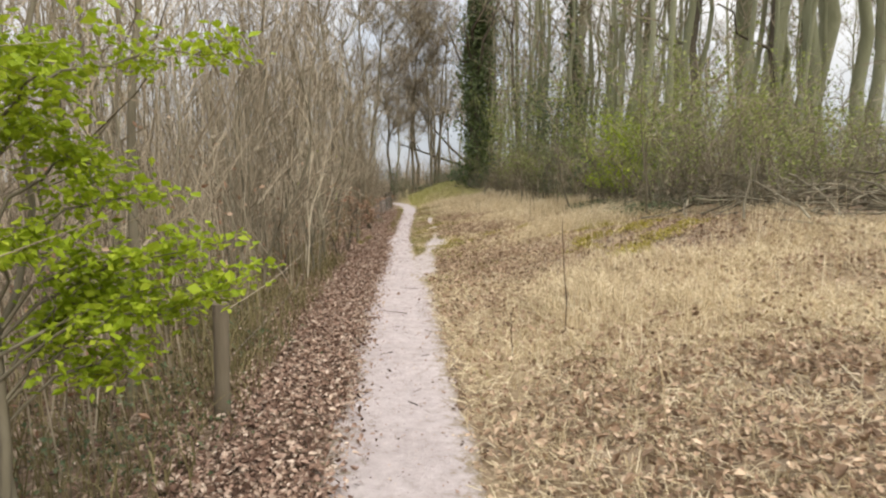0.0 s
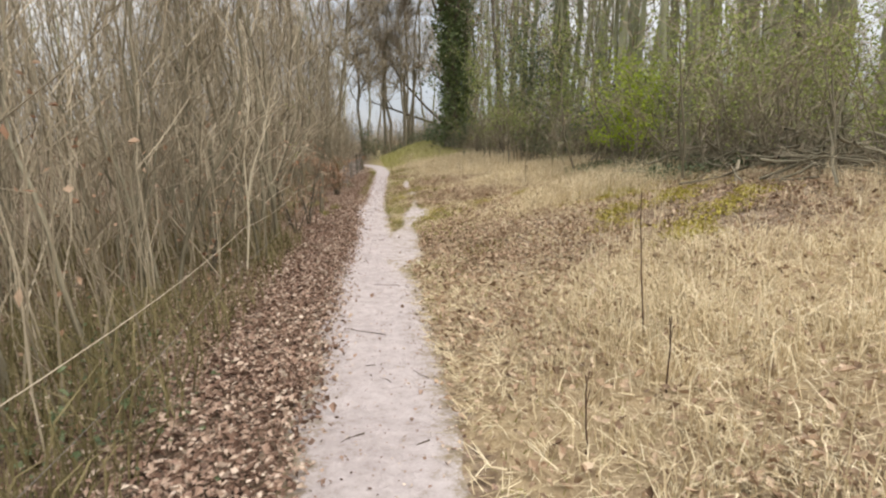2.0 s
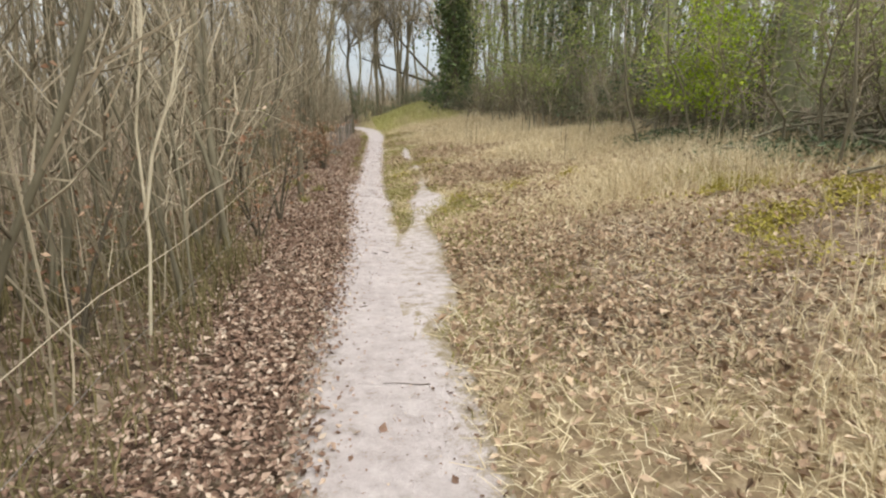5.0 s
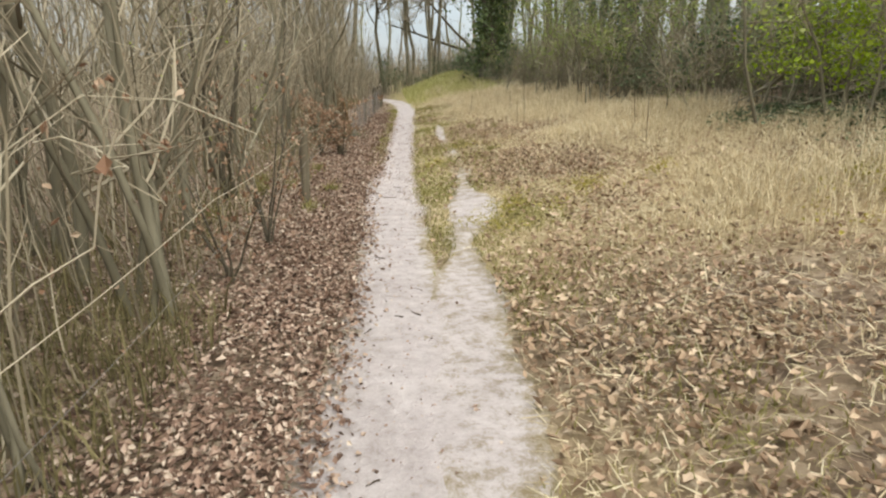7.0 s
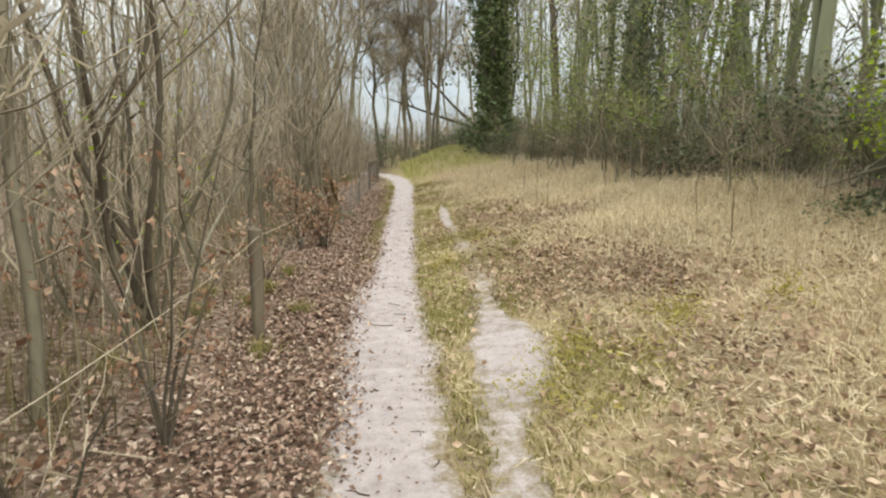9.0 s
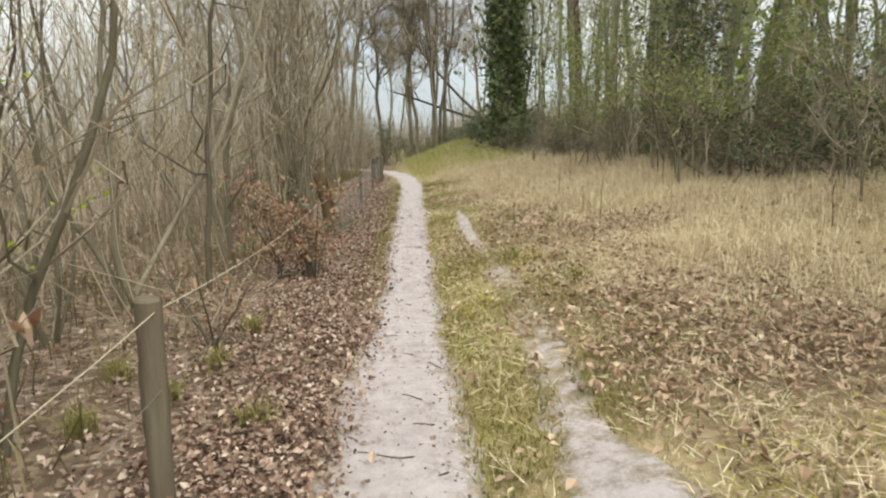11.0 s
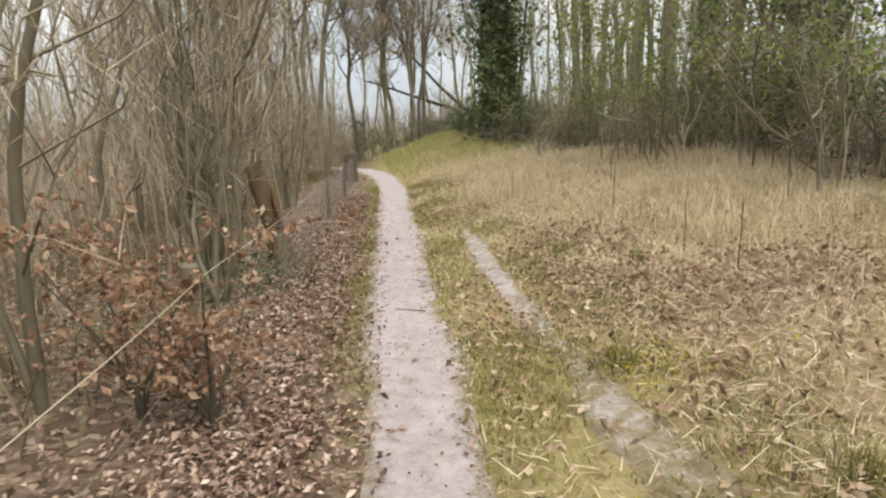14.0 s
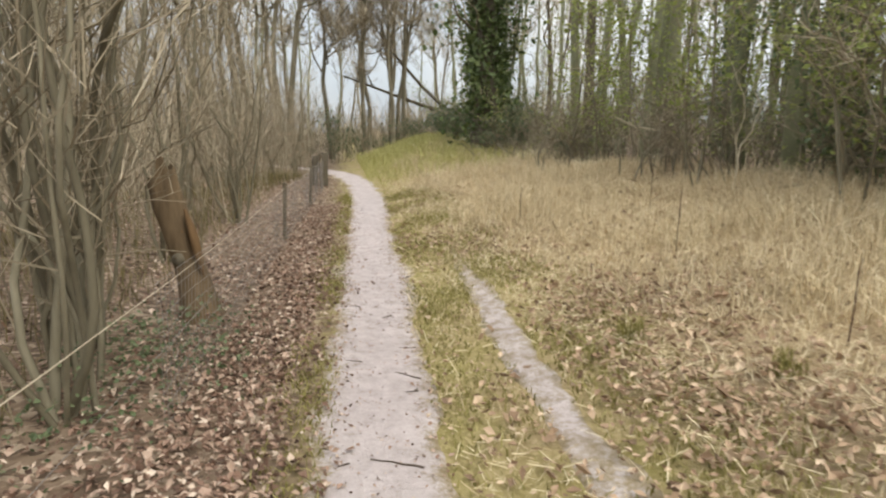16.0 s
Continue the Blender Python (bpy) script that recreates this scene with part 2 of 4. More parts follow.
def mesh_of(name, verts, faces, mat, smooth=False):
    """A mesh from an array of points and an array of faces that all have as many corners."""
    verts, faces = np.asarray(verts, np.float32), np.asarray(faces, np.int32)
    me = bpy.data.meshes.new(name)
    me.vertices.add(len(verts))
    me.vertices.foreach_set("co", verts.ravel())
    me.loops.add(faces.size)
    me.loops.foreach_set("vertex_index", faces.ravel())
    me.polygons.add(len(faces))
    me.polygons.foreach_set("loop_start", np.arange(0, faces.size, faces.shape[1], dtype=np.int32))
    me.polygons.foreach_set("use_smooth", np.full(len(faces), smooth))
    me.update(calc_edges=True)
    me.materials.append(mat)
    return me


def part(name, me, parent, label=""):
    ob = new(name, me)
    ob.parent = parent
    return tagged(ob, label)


def thing(name, label, category, group="", place=(0, 0, 0), kind=""):
    ob = new(name)
    ob.location = place
    return tagged(ob, label, category, group, kind)


def spray(name, bits, mat, parent, label=""):
    """A part too fine to pick apart."""
    ob = part(name, mesh_of(name, *bits, mat), parent, label)
    ob["kind"] = "stuff"
    return ob


def merge(*bits):
    vs, fs, at = [], [], 0
    for v, f in bits:
        vs.append(v), fs.append(f + at)
        at += len(v)
    return np.concatenate(vs), np.concatenate(fs)


def tubes(lines, radii, sides=3, caps=False):
    """Round-sectioned branches along many lines (n, k, 3) with radii (n, k)."""
    lines, radii = np.asarray(lines, float), np.asarray(radii, float)
    n, k, _ = lines.shape
    d = np.gradient(lines, axis=1)
    d /= np.linalg.norm(d, axis=2, keepdims=True) + 1e-9
    ref = np.where(np.abs(d[:, :1, 2:3]) > 0.8, np.array([1.0, 0.13, 0]), np.array([0, 0.1, 1.0]))
    u = np.cross(d, np.broadcast_to(ref, d.shape))
    u /= np.linalg.norm(u, axis=2, keepdims=True) + 1e-9
    w = np.cross(d, u)
    a = np.arange(sides) * 2 * math.pi / sides
    v = lines[:, :, None] + radii[:, :, None, None] * (u[:, :, None] * np.cos(a)[None, None, :, None] + w[:, :, None] * np.sin(a)[None, None, :, None])
    idx = np.arange(n * k * sides).reshape(n, k, sides)
    nx = np.roll(idx, -1, axis=2)
    f = np.stack([idx[:, :-1], nx[:, :-1], nx[:, 1:], idx[:, 1:]], -1).reshape(-1, 4)
    return v.reshape(-1, 3), f


def spread(rng, parents, per, length, rise, out, k=4, t0=0.2, t1=1.0, bend=0.15):
    """Child branches (n*per, k, 3) that leave the given parent lines."""
    n, kp, _ = parents.shape
    t = rng.uniform(t0, t1, (n, per)) * (kp - 1)
    i = np.minimum(t.astype(int), kp - 2)
    f = (t - i)[..., None]
    rows = np.arange(n)[:, None]
    base = parents[rows, i] * (1 - f) + parents[rows, i + 1] * f
    ang = rng.uniform(0, 2 * math.pi, (n, per))
    up = rng.normal(rise, 0.25, (n, per))
    along = parents[rows, i + 1] - parents[rows, i]
    along /= np.linalg.norm(along, axis=2, keepdims=True) + 1e-9
    d = np.stack([np.cos(ang) * out, np.sin(ang) * out, up], -1) + along * 0.5
    d /= np.linalg.norm(d, axis=2, keepdims=True)
    ln = rng.uniform(0.5, 1.0, (n, per, 1, 1)) * length
    s = np.linspace(0, 1, k)[None, None, :, None]
    wob = np.cumsum(rng.normal(0, bend / k, (n, per, k, 3)), axis=2)
    wob[:, :, 0] = 0
    line = base[:, :, None] + (d[:, :, None] * s + wob + np.array([0, 0, 0.12]) * s * s) * ln
    return line.reshape(n * per, k, 3)


def taper(n, k, r0, r1, rng=None):
    r = np.linspace(1, 0, k)[None] * (r0 - r1) + r1
    r = np.repeat(r, n, axis=0)
    return r * rng.uniform(0.6, 1.2, (n, 1)) if rng is not None else r


def trunk_line(rng, height, k=9, lean=0.05, wob=0.02):
    z = np.linspace(0, 1, k)
    d = rng.normal(0, lean, 2)
    w = np.cumsum(rng.normal(0, wob, (k, 2)), axis=0)
    w -= w[0]
    return np.stack([(d[0] * z + w[:, 0]) * height, (d[1] * z + w[:, 1]) * height, z * height - 0.08], -1)[None]


def leaves(rng, at, size, flat=0.0, wide=0.6, curl=0.25, plain=False):
    """Folded leaves of four faces each (two, if plain) at the given points. flat: 1 lies on the ground."""
    n = len(at)
    yaw, tilt, turn = rng.uniform(0, 2 * math.pi, n), rng.normal(0, 1.0, n) * (1 - flat) + rng.normal(0, 0.3, n) * flat, rng.normal(0, 0.8, n) * (1 - flat) + rng.normal(0, 0.4, n) * flat
    s = size * np.minimum(rng.lognormal(-0.05, 0.28, n), 1.7)
    wv = rng.uniform(0.7, 1.35, n)[:, None]
    x = np.stack([np.cos(yaw) * np.cos(tilt), np.sin(yaw) * np.cos(tilt), np.sin(tilt)], -1)
    y0 = np.stack([-np.sin(yaw), np.cos(yaw), np.zeros(n)], -1)
    z0 = np.cross(x, y0)
    y = y0 * np.cos(turn)[:, None] + z0 * np.sin(turn)[:, None]
    z = np.cross(x, y)
    c = rng.uniform(0.1, 1.0, n) * curl
    loc = [(-0.5, 0, 0), (0.05, 0, 0), (0.5, 0, 1), (0.0, wide * 0.5, 1.2), (0.05, -wide * 0.5, 1.0)]
    if plain:
        loc = [loc[0], loc[4], loc[2], loc[3]]
    v = np.stack([at + s[:, None] * (a * x + b * wv * y + (q * c)[:, None] * z) for a, b, q in loc], 1)
    if plain:
        return v.reshape(-1, 3), (np.array([(0, 1, 2), (0, 2, 3)])[None] + 4 * np.arange(n)[:, None, None]).reshape(-1, 3)
    f = np.array([(0, 1, 3), (1, 2, 3), (0, 4, 1), (1, 4, 2)])
    return v.reshape(-1, 3), (f[None] + 5 * np.arange(n)[:, None, None]).reshape(-1, 3)


def blades(rng, at, height, width=0.006, lean=0.5, droop=0.5):
    """Grass blades of two bent pieces each."""
    n = len(at)
    a, b = rng.uniform(0, 2 * math.pi, n), rng.uniform(0, 2 * math.pi, n)
    h = np.broadcast_to(height, n) * rng.uniform(0.5, 1.15, n)
    w = width * rng.uniform(0.6, 1.4, n)
    side = np.stack([np.cos(a), np.sin(a), np.zeros(n)], -1) * w[:, None]
    d = np.stack([np.cos(b), np.sin(b), np.zeros(n)], -1) * (np.abs(rng.normal(0, lean, n)) * h)[:, None]
    up = np.array([0, 0, 1.0])
    mid = at + d * 0.45 + up * (h * 0.6)[:, None]
    tip = at + d * (1.0 + droop) + up * (h * rng.uniform(0.65, 1.0, n))[:, None]
    v = np.stack([at - side, at + side, mid + side * 0.8, mid - side * 0.8, tip + side * 0.15, tip - side * 0.15], 1)
    f = np.array([(0, 1, 2, 3), (3, 2, 4, 5)])
    return v.reshape(-1, 3), (f[None] + 6 * np.arange(n)[:, None, None]).reshape(-1, 4)


# ---- the lie of the land ----
def path_x(y):
    return np.interp(y, [-6, 8, 13, 16, 19, 24, 28, 33, 36.5, 39, 41.5, 44, 50], [0.03, 0.03, 0.06, 0.0, 0.16, 0.35, 0.5, 0.68, 0.66, 0.42, 0.0, -0.9, -5.0])


def path_half(y):
    return np.interp(y, [-6, 9, 12.5, 16, 19, 24, 30, 36], [0.39, 0.42, 0.31, 0.33, 0.275, 0.3, 0.34, 0.38])


def side_x(y):
    return np.interp(y, [9.5, 11.5, 13.4, 14.5, 15.7, 16.7, 17.6, 18.3, 19.2, 21, 22.4, 23.6, 25, 26.5], [0.36, 0.46, 0.66, 0.93, 0.95, 1.04, 1.1, 1.2, 1.15, 1.15, 1.18, 1.25, 1.33, 1.42])


def side_half(y):
    return np.interp(y, [9.3, 10.2, 11.8, 12.6, 13.4, 14.2, 14.9, 15.6, 16.8, 18, 19.2, 20.3, 21.2, 22.5, 24, 25.2, 26.5], [0.1, 0.44, 0.4, 0.3, 0.2, 0.34, 0.42, 0.2, 0.24, 0.2, 0.26, 0.16, 0.19, 0.18, 0.17, 0.12, 0.04])


def side_wear(y):
    """How bare and pale the second track is, from 0 to 1."""
    return np.interp(y, [9.3, 10.2, 12.4, 13.2, 13.8, 14.6, 15.4, 16.1, 16.8, 17.6, 18.6, 19.2, 19.8, 20.8, 21.5, 23.5, 25, 26.5], [0.2, 0.8, 0.75, 0.55, 0.6, 0.95, 0.7, 0.45, 0.5, 0.3, 0.25, 0.5, 0.3, 0.4, 0.62, 0.68, 0.4, 0.0])


def field_edge(y):
    """How far from the path the tall dry grass begins."""
    return np.interp(y, [0, 8, 9.3, 11.6, 12.6, 14, 16, 18, 22, 24, 30, 42], [0.7, 0.9, 2.5, 2.7, 1.7, 2.5, 2.6, 2.3, 2.5, 1.75, 1.6, 1.4])


def land(x, y):
    """Height of the ground: level along the path, a rising field on one side."""
    x, y = np.asarray(x, float), np.asarray(y, float)
    s = x - 0.55 - np.interp(y, [24, 36], [0, 0.35])
    rise = np.interp(y, [9, 14, 40], [0.205, 0.17, 0.165]) * np.where(s > 0, s * s / (s + 0.25), 0)
    rise = np.where(rise > 0.95, 0.95 + (rise - 0.95) * 0.25, rise)
    bank = 0.75 * np.exp(-((x - 3.6) / 2.2) ** 2 - ((y - 45) / 6.0) ** 2)
    rough = 0.03 * np.sin(x * 2.3 + np.sin(y * 1.1)) * np.sin(y * 1.7 + 0.6 * x) + 0.05 * np.sin(x * 0.6 + 1.0) * np.sin(y * 0.4)
    near = np.clip((np.abs(x - path_x(y)) - 0.4) / 1.2, 0, 1)
    far = np.clip((y - 50) / 40, 0, 1) * 0.6
    return rise + bank + rough * near + far


def on_land(x, y, dz=0.0):
    return np.stack([x, y, land(x, y) + dz], -1)


def clump(x, y, s=1.0):
    """Patchiness from 0 to 1."""
    return 0.5 + 0.25 * (np.sin(x * 2.1 * s + 1.7 * np.sin(y * 0.9 * s)) + np.sin(y * 1.6 * s + 1.3 * np.sin(x * 1.2 * s)))


def litter_band(x, y):
    """The belt of dead leaves between the trodden verge and the tall grass, from 0 to 1."""
    return np.clip((x - 1.15) / 0.5, 0, 1) * np.clip((field_edge(y) + 0.5 - x) / 0.7, 0, 1) * np.clip((y - 8.2) / 1.5, 0, 1) * np.clip((24 - y) / 2, 0, 1) * np.clip(1.7 * clump(x + 1.3, y, 1.7) - 0.25, 0, 1)


def leafy_zone(x, y):
    """Where dead leaves cover the open side instead of grass, from 0 to 1."""
    z = np.zeros(np.broadcast(x, y).shape)
    for cx, cy, rx, ry, k in [(4.3, 9.4, 1.8, 2.1, 1.0), (2.1, 10.9, 1.5, 1.3, 0.85), (1.6, 3.2, 1.5, 1.7, 0.7), (4.9, 4.2, 1.2, 2.6, 0.9), (2.5, 17.2, 1.5, 0.9, 0.6), (2.5, 20.4, 1.4, 1.0, 0.65), (1.0, 7.0, 0.6, 1.6, 0.5), (2.6, 23.2, 1.3, 0.7, 0.5), (5.2, 13.6, 1.3, 1.9, 0.9), (2.4, 3.0, 1.5, 1.5, 0.85), (1.9, 11.0, 1.6, 1.2, 0.95), (2.2, 16.3, 1.2, 1.0, 0.9), (2.1, 9.3, 1.6, 1.2, 0.95)]:
        z = np.maximum(z, k * np.exp(-(((x - cx) / rx) ** 2 + ((y - cy) / ry) ** 2) ** 1.5))
    return np.maximum(z, 0.5 * litter_band(x, y))


def build_ground():
    ax = np.concatenate([[-900, -300, -120, -60, -40, -30, -24, -19, -16], np.arange(-14, 14.01, 0.28), [16, 19, 24, 30, 40, 60, 120, 300, 900]])
    ay = np.concatenate([[-700, -200, -60, -25, -12, -8], np.arange(-6, 52.01, 0.3), [55, 60, 66, 74, 85, 100, 130, 200, 400, 1200]])
    gx, gy = np.meshgrid(ax, ay)
    v = np.stack([gx, gy, land(gx, np.clip(gy, -30, 120))], -1).reshape(-1, 3)
    i = np.arange(gx.size).reshape(gx.shape)
    f = np.stack([i[:-1, :-1], i[:-1, 1:], i[1:, 1:], i[1:, :-1]], -1).reshape(-1, 4)
    me = mesh_of("ground", v, f, M_GROUND, True)
    me.attributes.new("leafy", "FLOAT", "POINT").data.foreach_set("value", leafy_zone(v[:, 0], v[:, 1]).astype(np.float32))
    tagged(new("ground", me), "leaf-strewn woodland ground rising into a dry grass field", "ground", kind="structure")


def strip(name, label, centre, half, y0, y1, step, rng, ragged, worn=None):
    """A trodden strip of earth with ragged edges that sink into the ground."""
    ys = np.arange(y0, y1, step)
    c, h = centre(ys), half(ys)
    na, nb = (np.convolve(rng.normal(0, 1, len(ys) + 8), np.ones(5) / 5, "same")[4:-4] * ragged for _ in range(2))
    us = np.linspace(-1, 1, 15)
    x = c[:, None] + us[None] * h[:, None] + np.where(us < 0, -us, 0)[None] * na[:, None] + np.where(us > 0, us, 0)[None] * nb[:, None]
    y = np.repeat(ys[:, None], 15, 1) + rng.normal(0, 0.01, x.shape)
    thick = np.clip(h / 0.3, 0.15, 1)[:, None]
    z = land(x, y) + (0.022 - 0.012 * (1 - us[None] ** 2)) * thick - 0.05 * np.abs(us)[None] ** 4 + rng.normal(0, 0.0015, x.shape)
    i = np.arange(x.size).reshape(x.shape)
    f = np.stack([i[:-1, :-1], i[:-1, 1:], i[1:, 1:], i[1:, :-1]], -1).reshape(-1, 4)
    me = mesh_of(name, np.stack([x, y, z], -1).reshape(-1, 3), f, M_PATH, True)
    wear = np.interp(np.abs(us), [0, 0.4, 0.68, 0.9, 1.0], [1.05, 0.95, 0.5, 0.02, -0.3])[None] * (worn(ys)[:, None] if worn else 1.0) * np.ones_like(x)
    me.attributes.new("wear", "FLOAT", "POINT").data.foreach_set("value", wear.astype(np.float32).ravel())
    tagged(new(name, me), label, "path", kind="structure")


build_ground()
strip("path", "narrow trodden path of pale pinkish earth", path_x, lambda y: path_half(y) * 1.5, -4, 50, 0.12, R, 0.12)
strip("path_side", "faint second track of pale bare earth", side_x, side_half, 9.4, 26.5, 0.12, R, 0.1, side_wear)


# ---- ground cover ----
def scatter(rng, n, x0, x1, y0, y1, keep=None):
    x, y = rng.uniform(x0, x1, n), rng.uniform(y0, y1, n)
    if keep is not None:
        k = rng.uniform(0, 1, n) < keep(x, y)
        x, y = x[k], y[k]
    return x, y


def off_path(x, y):
    d = np.abs(x - path_x(y)) / path_half(y)
    e = np.abs(x - side_x(y)) / (side_half(y) * 0.72) + 1.6 * (1 - np.clip(side_wear(y) * 1.4, 0, 1))
    e = np.where((y > 9.4) & (y < 26), e, 9)
    return np.clip((np.minimum(d, e) - 0.72) * 2.2, 0, 1)


def stuff(name, me, label, category):
    return tagged(new(name, me), label, category, kind="stuff")


def bare_patch(x, y):
    """The mossy bare ground out in the field, from 0 to 1."""
    return np.exp(-(((x - 4.2) / 1.7) ** 2 + ((y - 9.9) / 2.5) ** 2) ** 1.5)


def bare_verge(d, y):
    """Thins the leaves on the mossy edge of the path further on."""
    return 1 - 0.85 * np.clip((0.3 - d) / 0.12, 0, 1) * np.clip((y - 17.5) / 2.5, 0, 1)


def litter_bed():
    def left(x, y):
        d = path_x(y) - path_half(y) - x
        return np.clip(d / 0.12, 0.02, 1) * bare_verge(d, y) * np.interp(d, [0, 0.9, 1.8, 5, 9], [1, 1, 0.8, 0.45, 0.2]) * (0.45 + 0.55 * clump(x, y)) * np.interp(y, [0, 12, 30, 45], [1, 0.9, 0.45, 0.3])

    x, y = scatter(R, 85000, -6, 0.6, 0, 40, left)
    a = leaves(R, on_land(x, y, R.uniform(0.004, 0.05, len(x))), 0.043, 0.75, 0.62, 0.45)
    # the drift of leaves beside the path
    n = 105000
    y = 1.5 + 30 * R.uniform(0, 1, n) ** 1.15
    off = np.abs(R.normal(0, 0.55, n)) + R.normal(0, 0.1, n)
    x = path_x(y) - path_half(y) * 0.98 - off
    k = R.uniform(0, 1, n) < np.interp(y, [0, 18, 26, 32], [1, 0.95, 0.6, 0.3]) * (0.3 + 0.7 * clump(x, y, 2.1)) * bare_verge(off, y)
    x, y = x[k], y[k]
    d = leaves(R, on_land(x, y, R.uniform(0.004, 0.06, len(x))), 0.036, 0.65, 0.6, 0.5)

    def right(x, y):
        near = np.interp(x, [0.4, 0.9, 2.5, 4, 6], [0.5, 1, 0.7, 0.35, 0.6]) * np.where(x < 1.3, np.interp(y, [8, 12], [1, 0.7]), 1)
        return near * off_path(x, y) * (0.08 + 0.92 * clump(x + 3, y, 0.8) ** 2) * np.interp(y, [0, 6, 9, 16, 24, 32], [1, 0.85, 0.9, 0.9, 0.75, 0.2])

    x, y = scatter(R, 120000, 0.35, 7, 0, 34, right)
    b = leaves(R, on_land(x, y, R.uniform(0.01, 0.09, len(x))), 0.05, 0.7, 0.6, 0.4)
    x, y = scatter(R, 165000, 0.4, 6.8, 0.5, 25, lambda p, q: leafy_zone(p, q) * off_path(p, q) * (0.2 + 0.8 * clump(p, q, 2.3)) * (1 - 0.6 * bare_patch(p, q)))
    e = leaves(R, on_land(x, y, R.uniform(0.01, 0.08, len(x))), 0.045, 0.6, 0.55, 0.6)
    # crumbs and leaf bits on the trodden earth
    y = R.uniform(2.5, 30, 2600)
    x = path_x(y) + R.normal(0, 0.55, 2600) * path_half(y)
    g = leaves(R, on_land(x, y, 0.016), 0.014, 0.8, 0.8, 0.4)
    y = R.uniform(1.5, 30, 3000)
    x = path_x(y) + np.where((y > 9) & (y < 14), -1, R.choice([-1, 1], 3000)) * (1.1 - np.abs(R.normal(0, 0.3, 3000))) * path_half(y)
    g = merge(g, leaves(R, on_land(x, y, R.uniform(0.012, 0.022, 3000)), 0.022, 0.75, 0.7, 0.4))
    stuff("leaf_litter", mesh_of("leaf_litter", *merge(a, d, g), M_LITTER), "brown curled dead oak leaves lying thickly under the thicket", "fallen leaves")
    stuff("field_litter", mesh_of("field_litter", *merge(b, e), M_TANLEAF), "bleached tan dead oak leaves scattered through short grass", "fallen leaves")


def field_grass():
    def keep(x, y):
        tall = np.clip((x - field_edge(y)) / 0.7 + 0.25, np.interp(x, [0.9, 1.6], [0.02, 0.3]), 1) * np.interp(x, [5, 6.4], [1, 0.4]) * (1 - 0.55 * leafy_zone(x, y)) * (1 - 0.9 * bare_patch(x, y))
        return tall * np.interp(y, [0, 4, 8, 9.5, 12, 28, 40], [1, 1, 0.85, 0.6, 0.9, 0.7, 0.5]) * (0.25 + 0.75 * clump(x, y, 1.3))

    x, y = scatter(R, 36000, 0.5, 6.2, 0.5, 42, keep)
    x, y = np.repeat(x, 10) + R.normal(0, 0.04, len(x) * 10), np.repeat(y, 10) + R.normal(0, 0.04, len(y) * 10)
    k = off_path(x, y) > 0.4
    x, y = x[k], y[k]
    h = (0.13 + 0.27 * clump(x, y, 0.7)) * np.interp(x - field_edge(y), [-0.3, 1.0], [0.33, 1.0]) * np.interp(y, [0, 8, 13, 30], [0.75, 0.7, 1.0, 1.1])
    v, f = blades(R, on_land(x, y, -0.01), h, 0.0036, 0.65, 0.6)
    stuff("dry_grass", mesh_of("dry_grass", v, f, M_STRAW), "dry straw-coloured meadow grass, matted and bent", "grass")
    x, y = scatter(R, 260000, 0.4, 6.2, 0.5, 30, lambda a, b: (1 - 0.35 * leafy_zone(a, b)) * (1 - 0.8 * bare_patch(a, b)) * np.where(a < 1.5, np.interp(b, [8, 12], [1, 0.35]), 1) * off_path(a, b) * np.interp(b, [0, 9, 30], [1, 0.9, 0.35]) * (0.25 + 0.75 * clump(a, b, 1.9)))
    n = len(x)
    a, ln = R.uniform(0, 6.283, n), R.uniform(0.03, 0.15, n)
    d = np.stack([np.cos(a), np.sin(a), np.abs(R.normal(0.1, 0.35, n))], -1) * ln[:, None]
    w = np.stack([-np.sin(a), np.cos(a), R.normal(0, 0.5, n)], -1) * 0.0024
    at = on_land(x, y, R.uniform(0.004, 0.05, n))
    v = np.stack([at - w, at + w, at + d + w * 0.4, at + d - w * 0.4], 1).reshape(-1, 3)
    stuff("straw_mat", mesh_of("straw_mat", v, np.arange(4 * n).reshape(n, 4), M_STRAW), "flattened mat of old straw-coloured grass", "grass")
    x, y = scatter(R, 15000, 1.2, 6.0, 1, 42, lambda a, b: np.clip(a - field_edge(b), 0.03, 1) * clump(a, b, 1.1) ** 3 * np.interp(b, [0, 9, 14, 40], [0.5, 0.5, 1, 1]))
    v, f = blades(R, on_land(x, y, -0.01), 0.62, 0.003, 0.22, 0.3)
    stuff("tall_grass_stems", mesh_of("tall_grass_stems", v, f, M_STRAW), "tall thin bleached grass stems standing in the field", "grass")


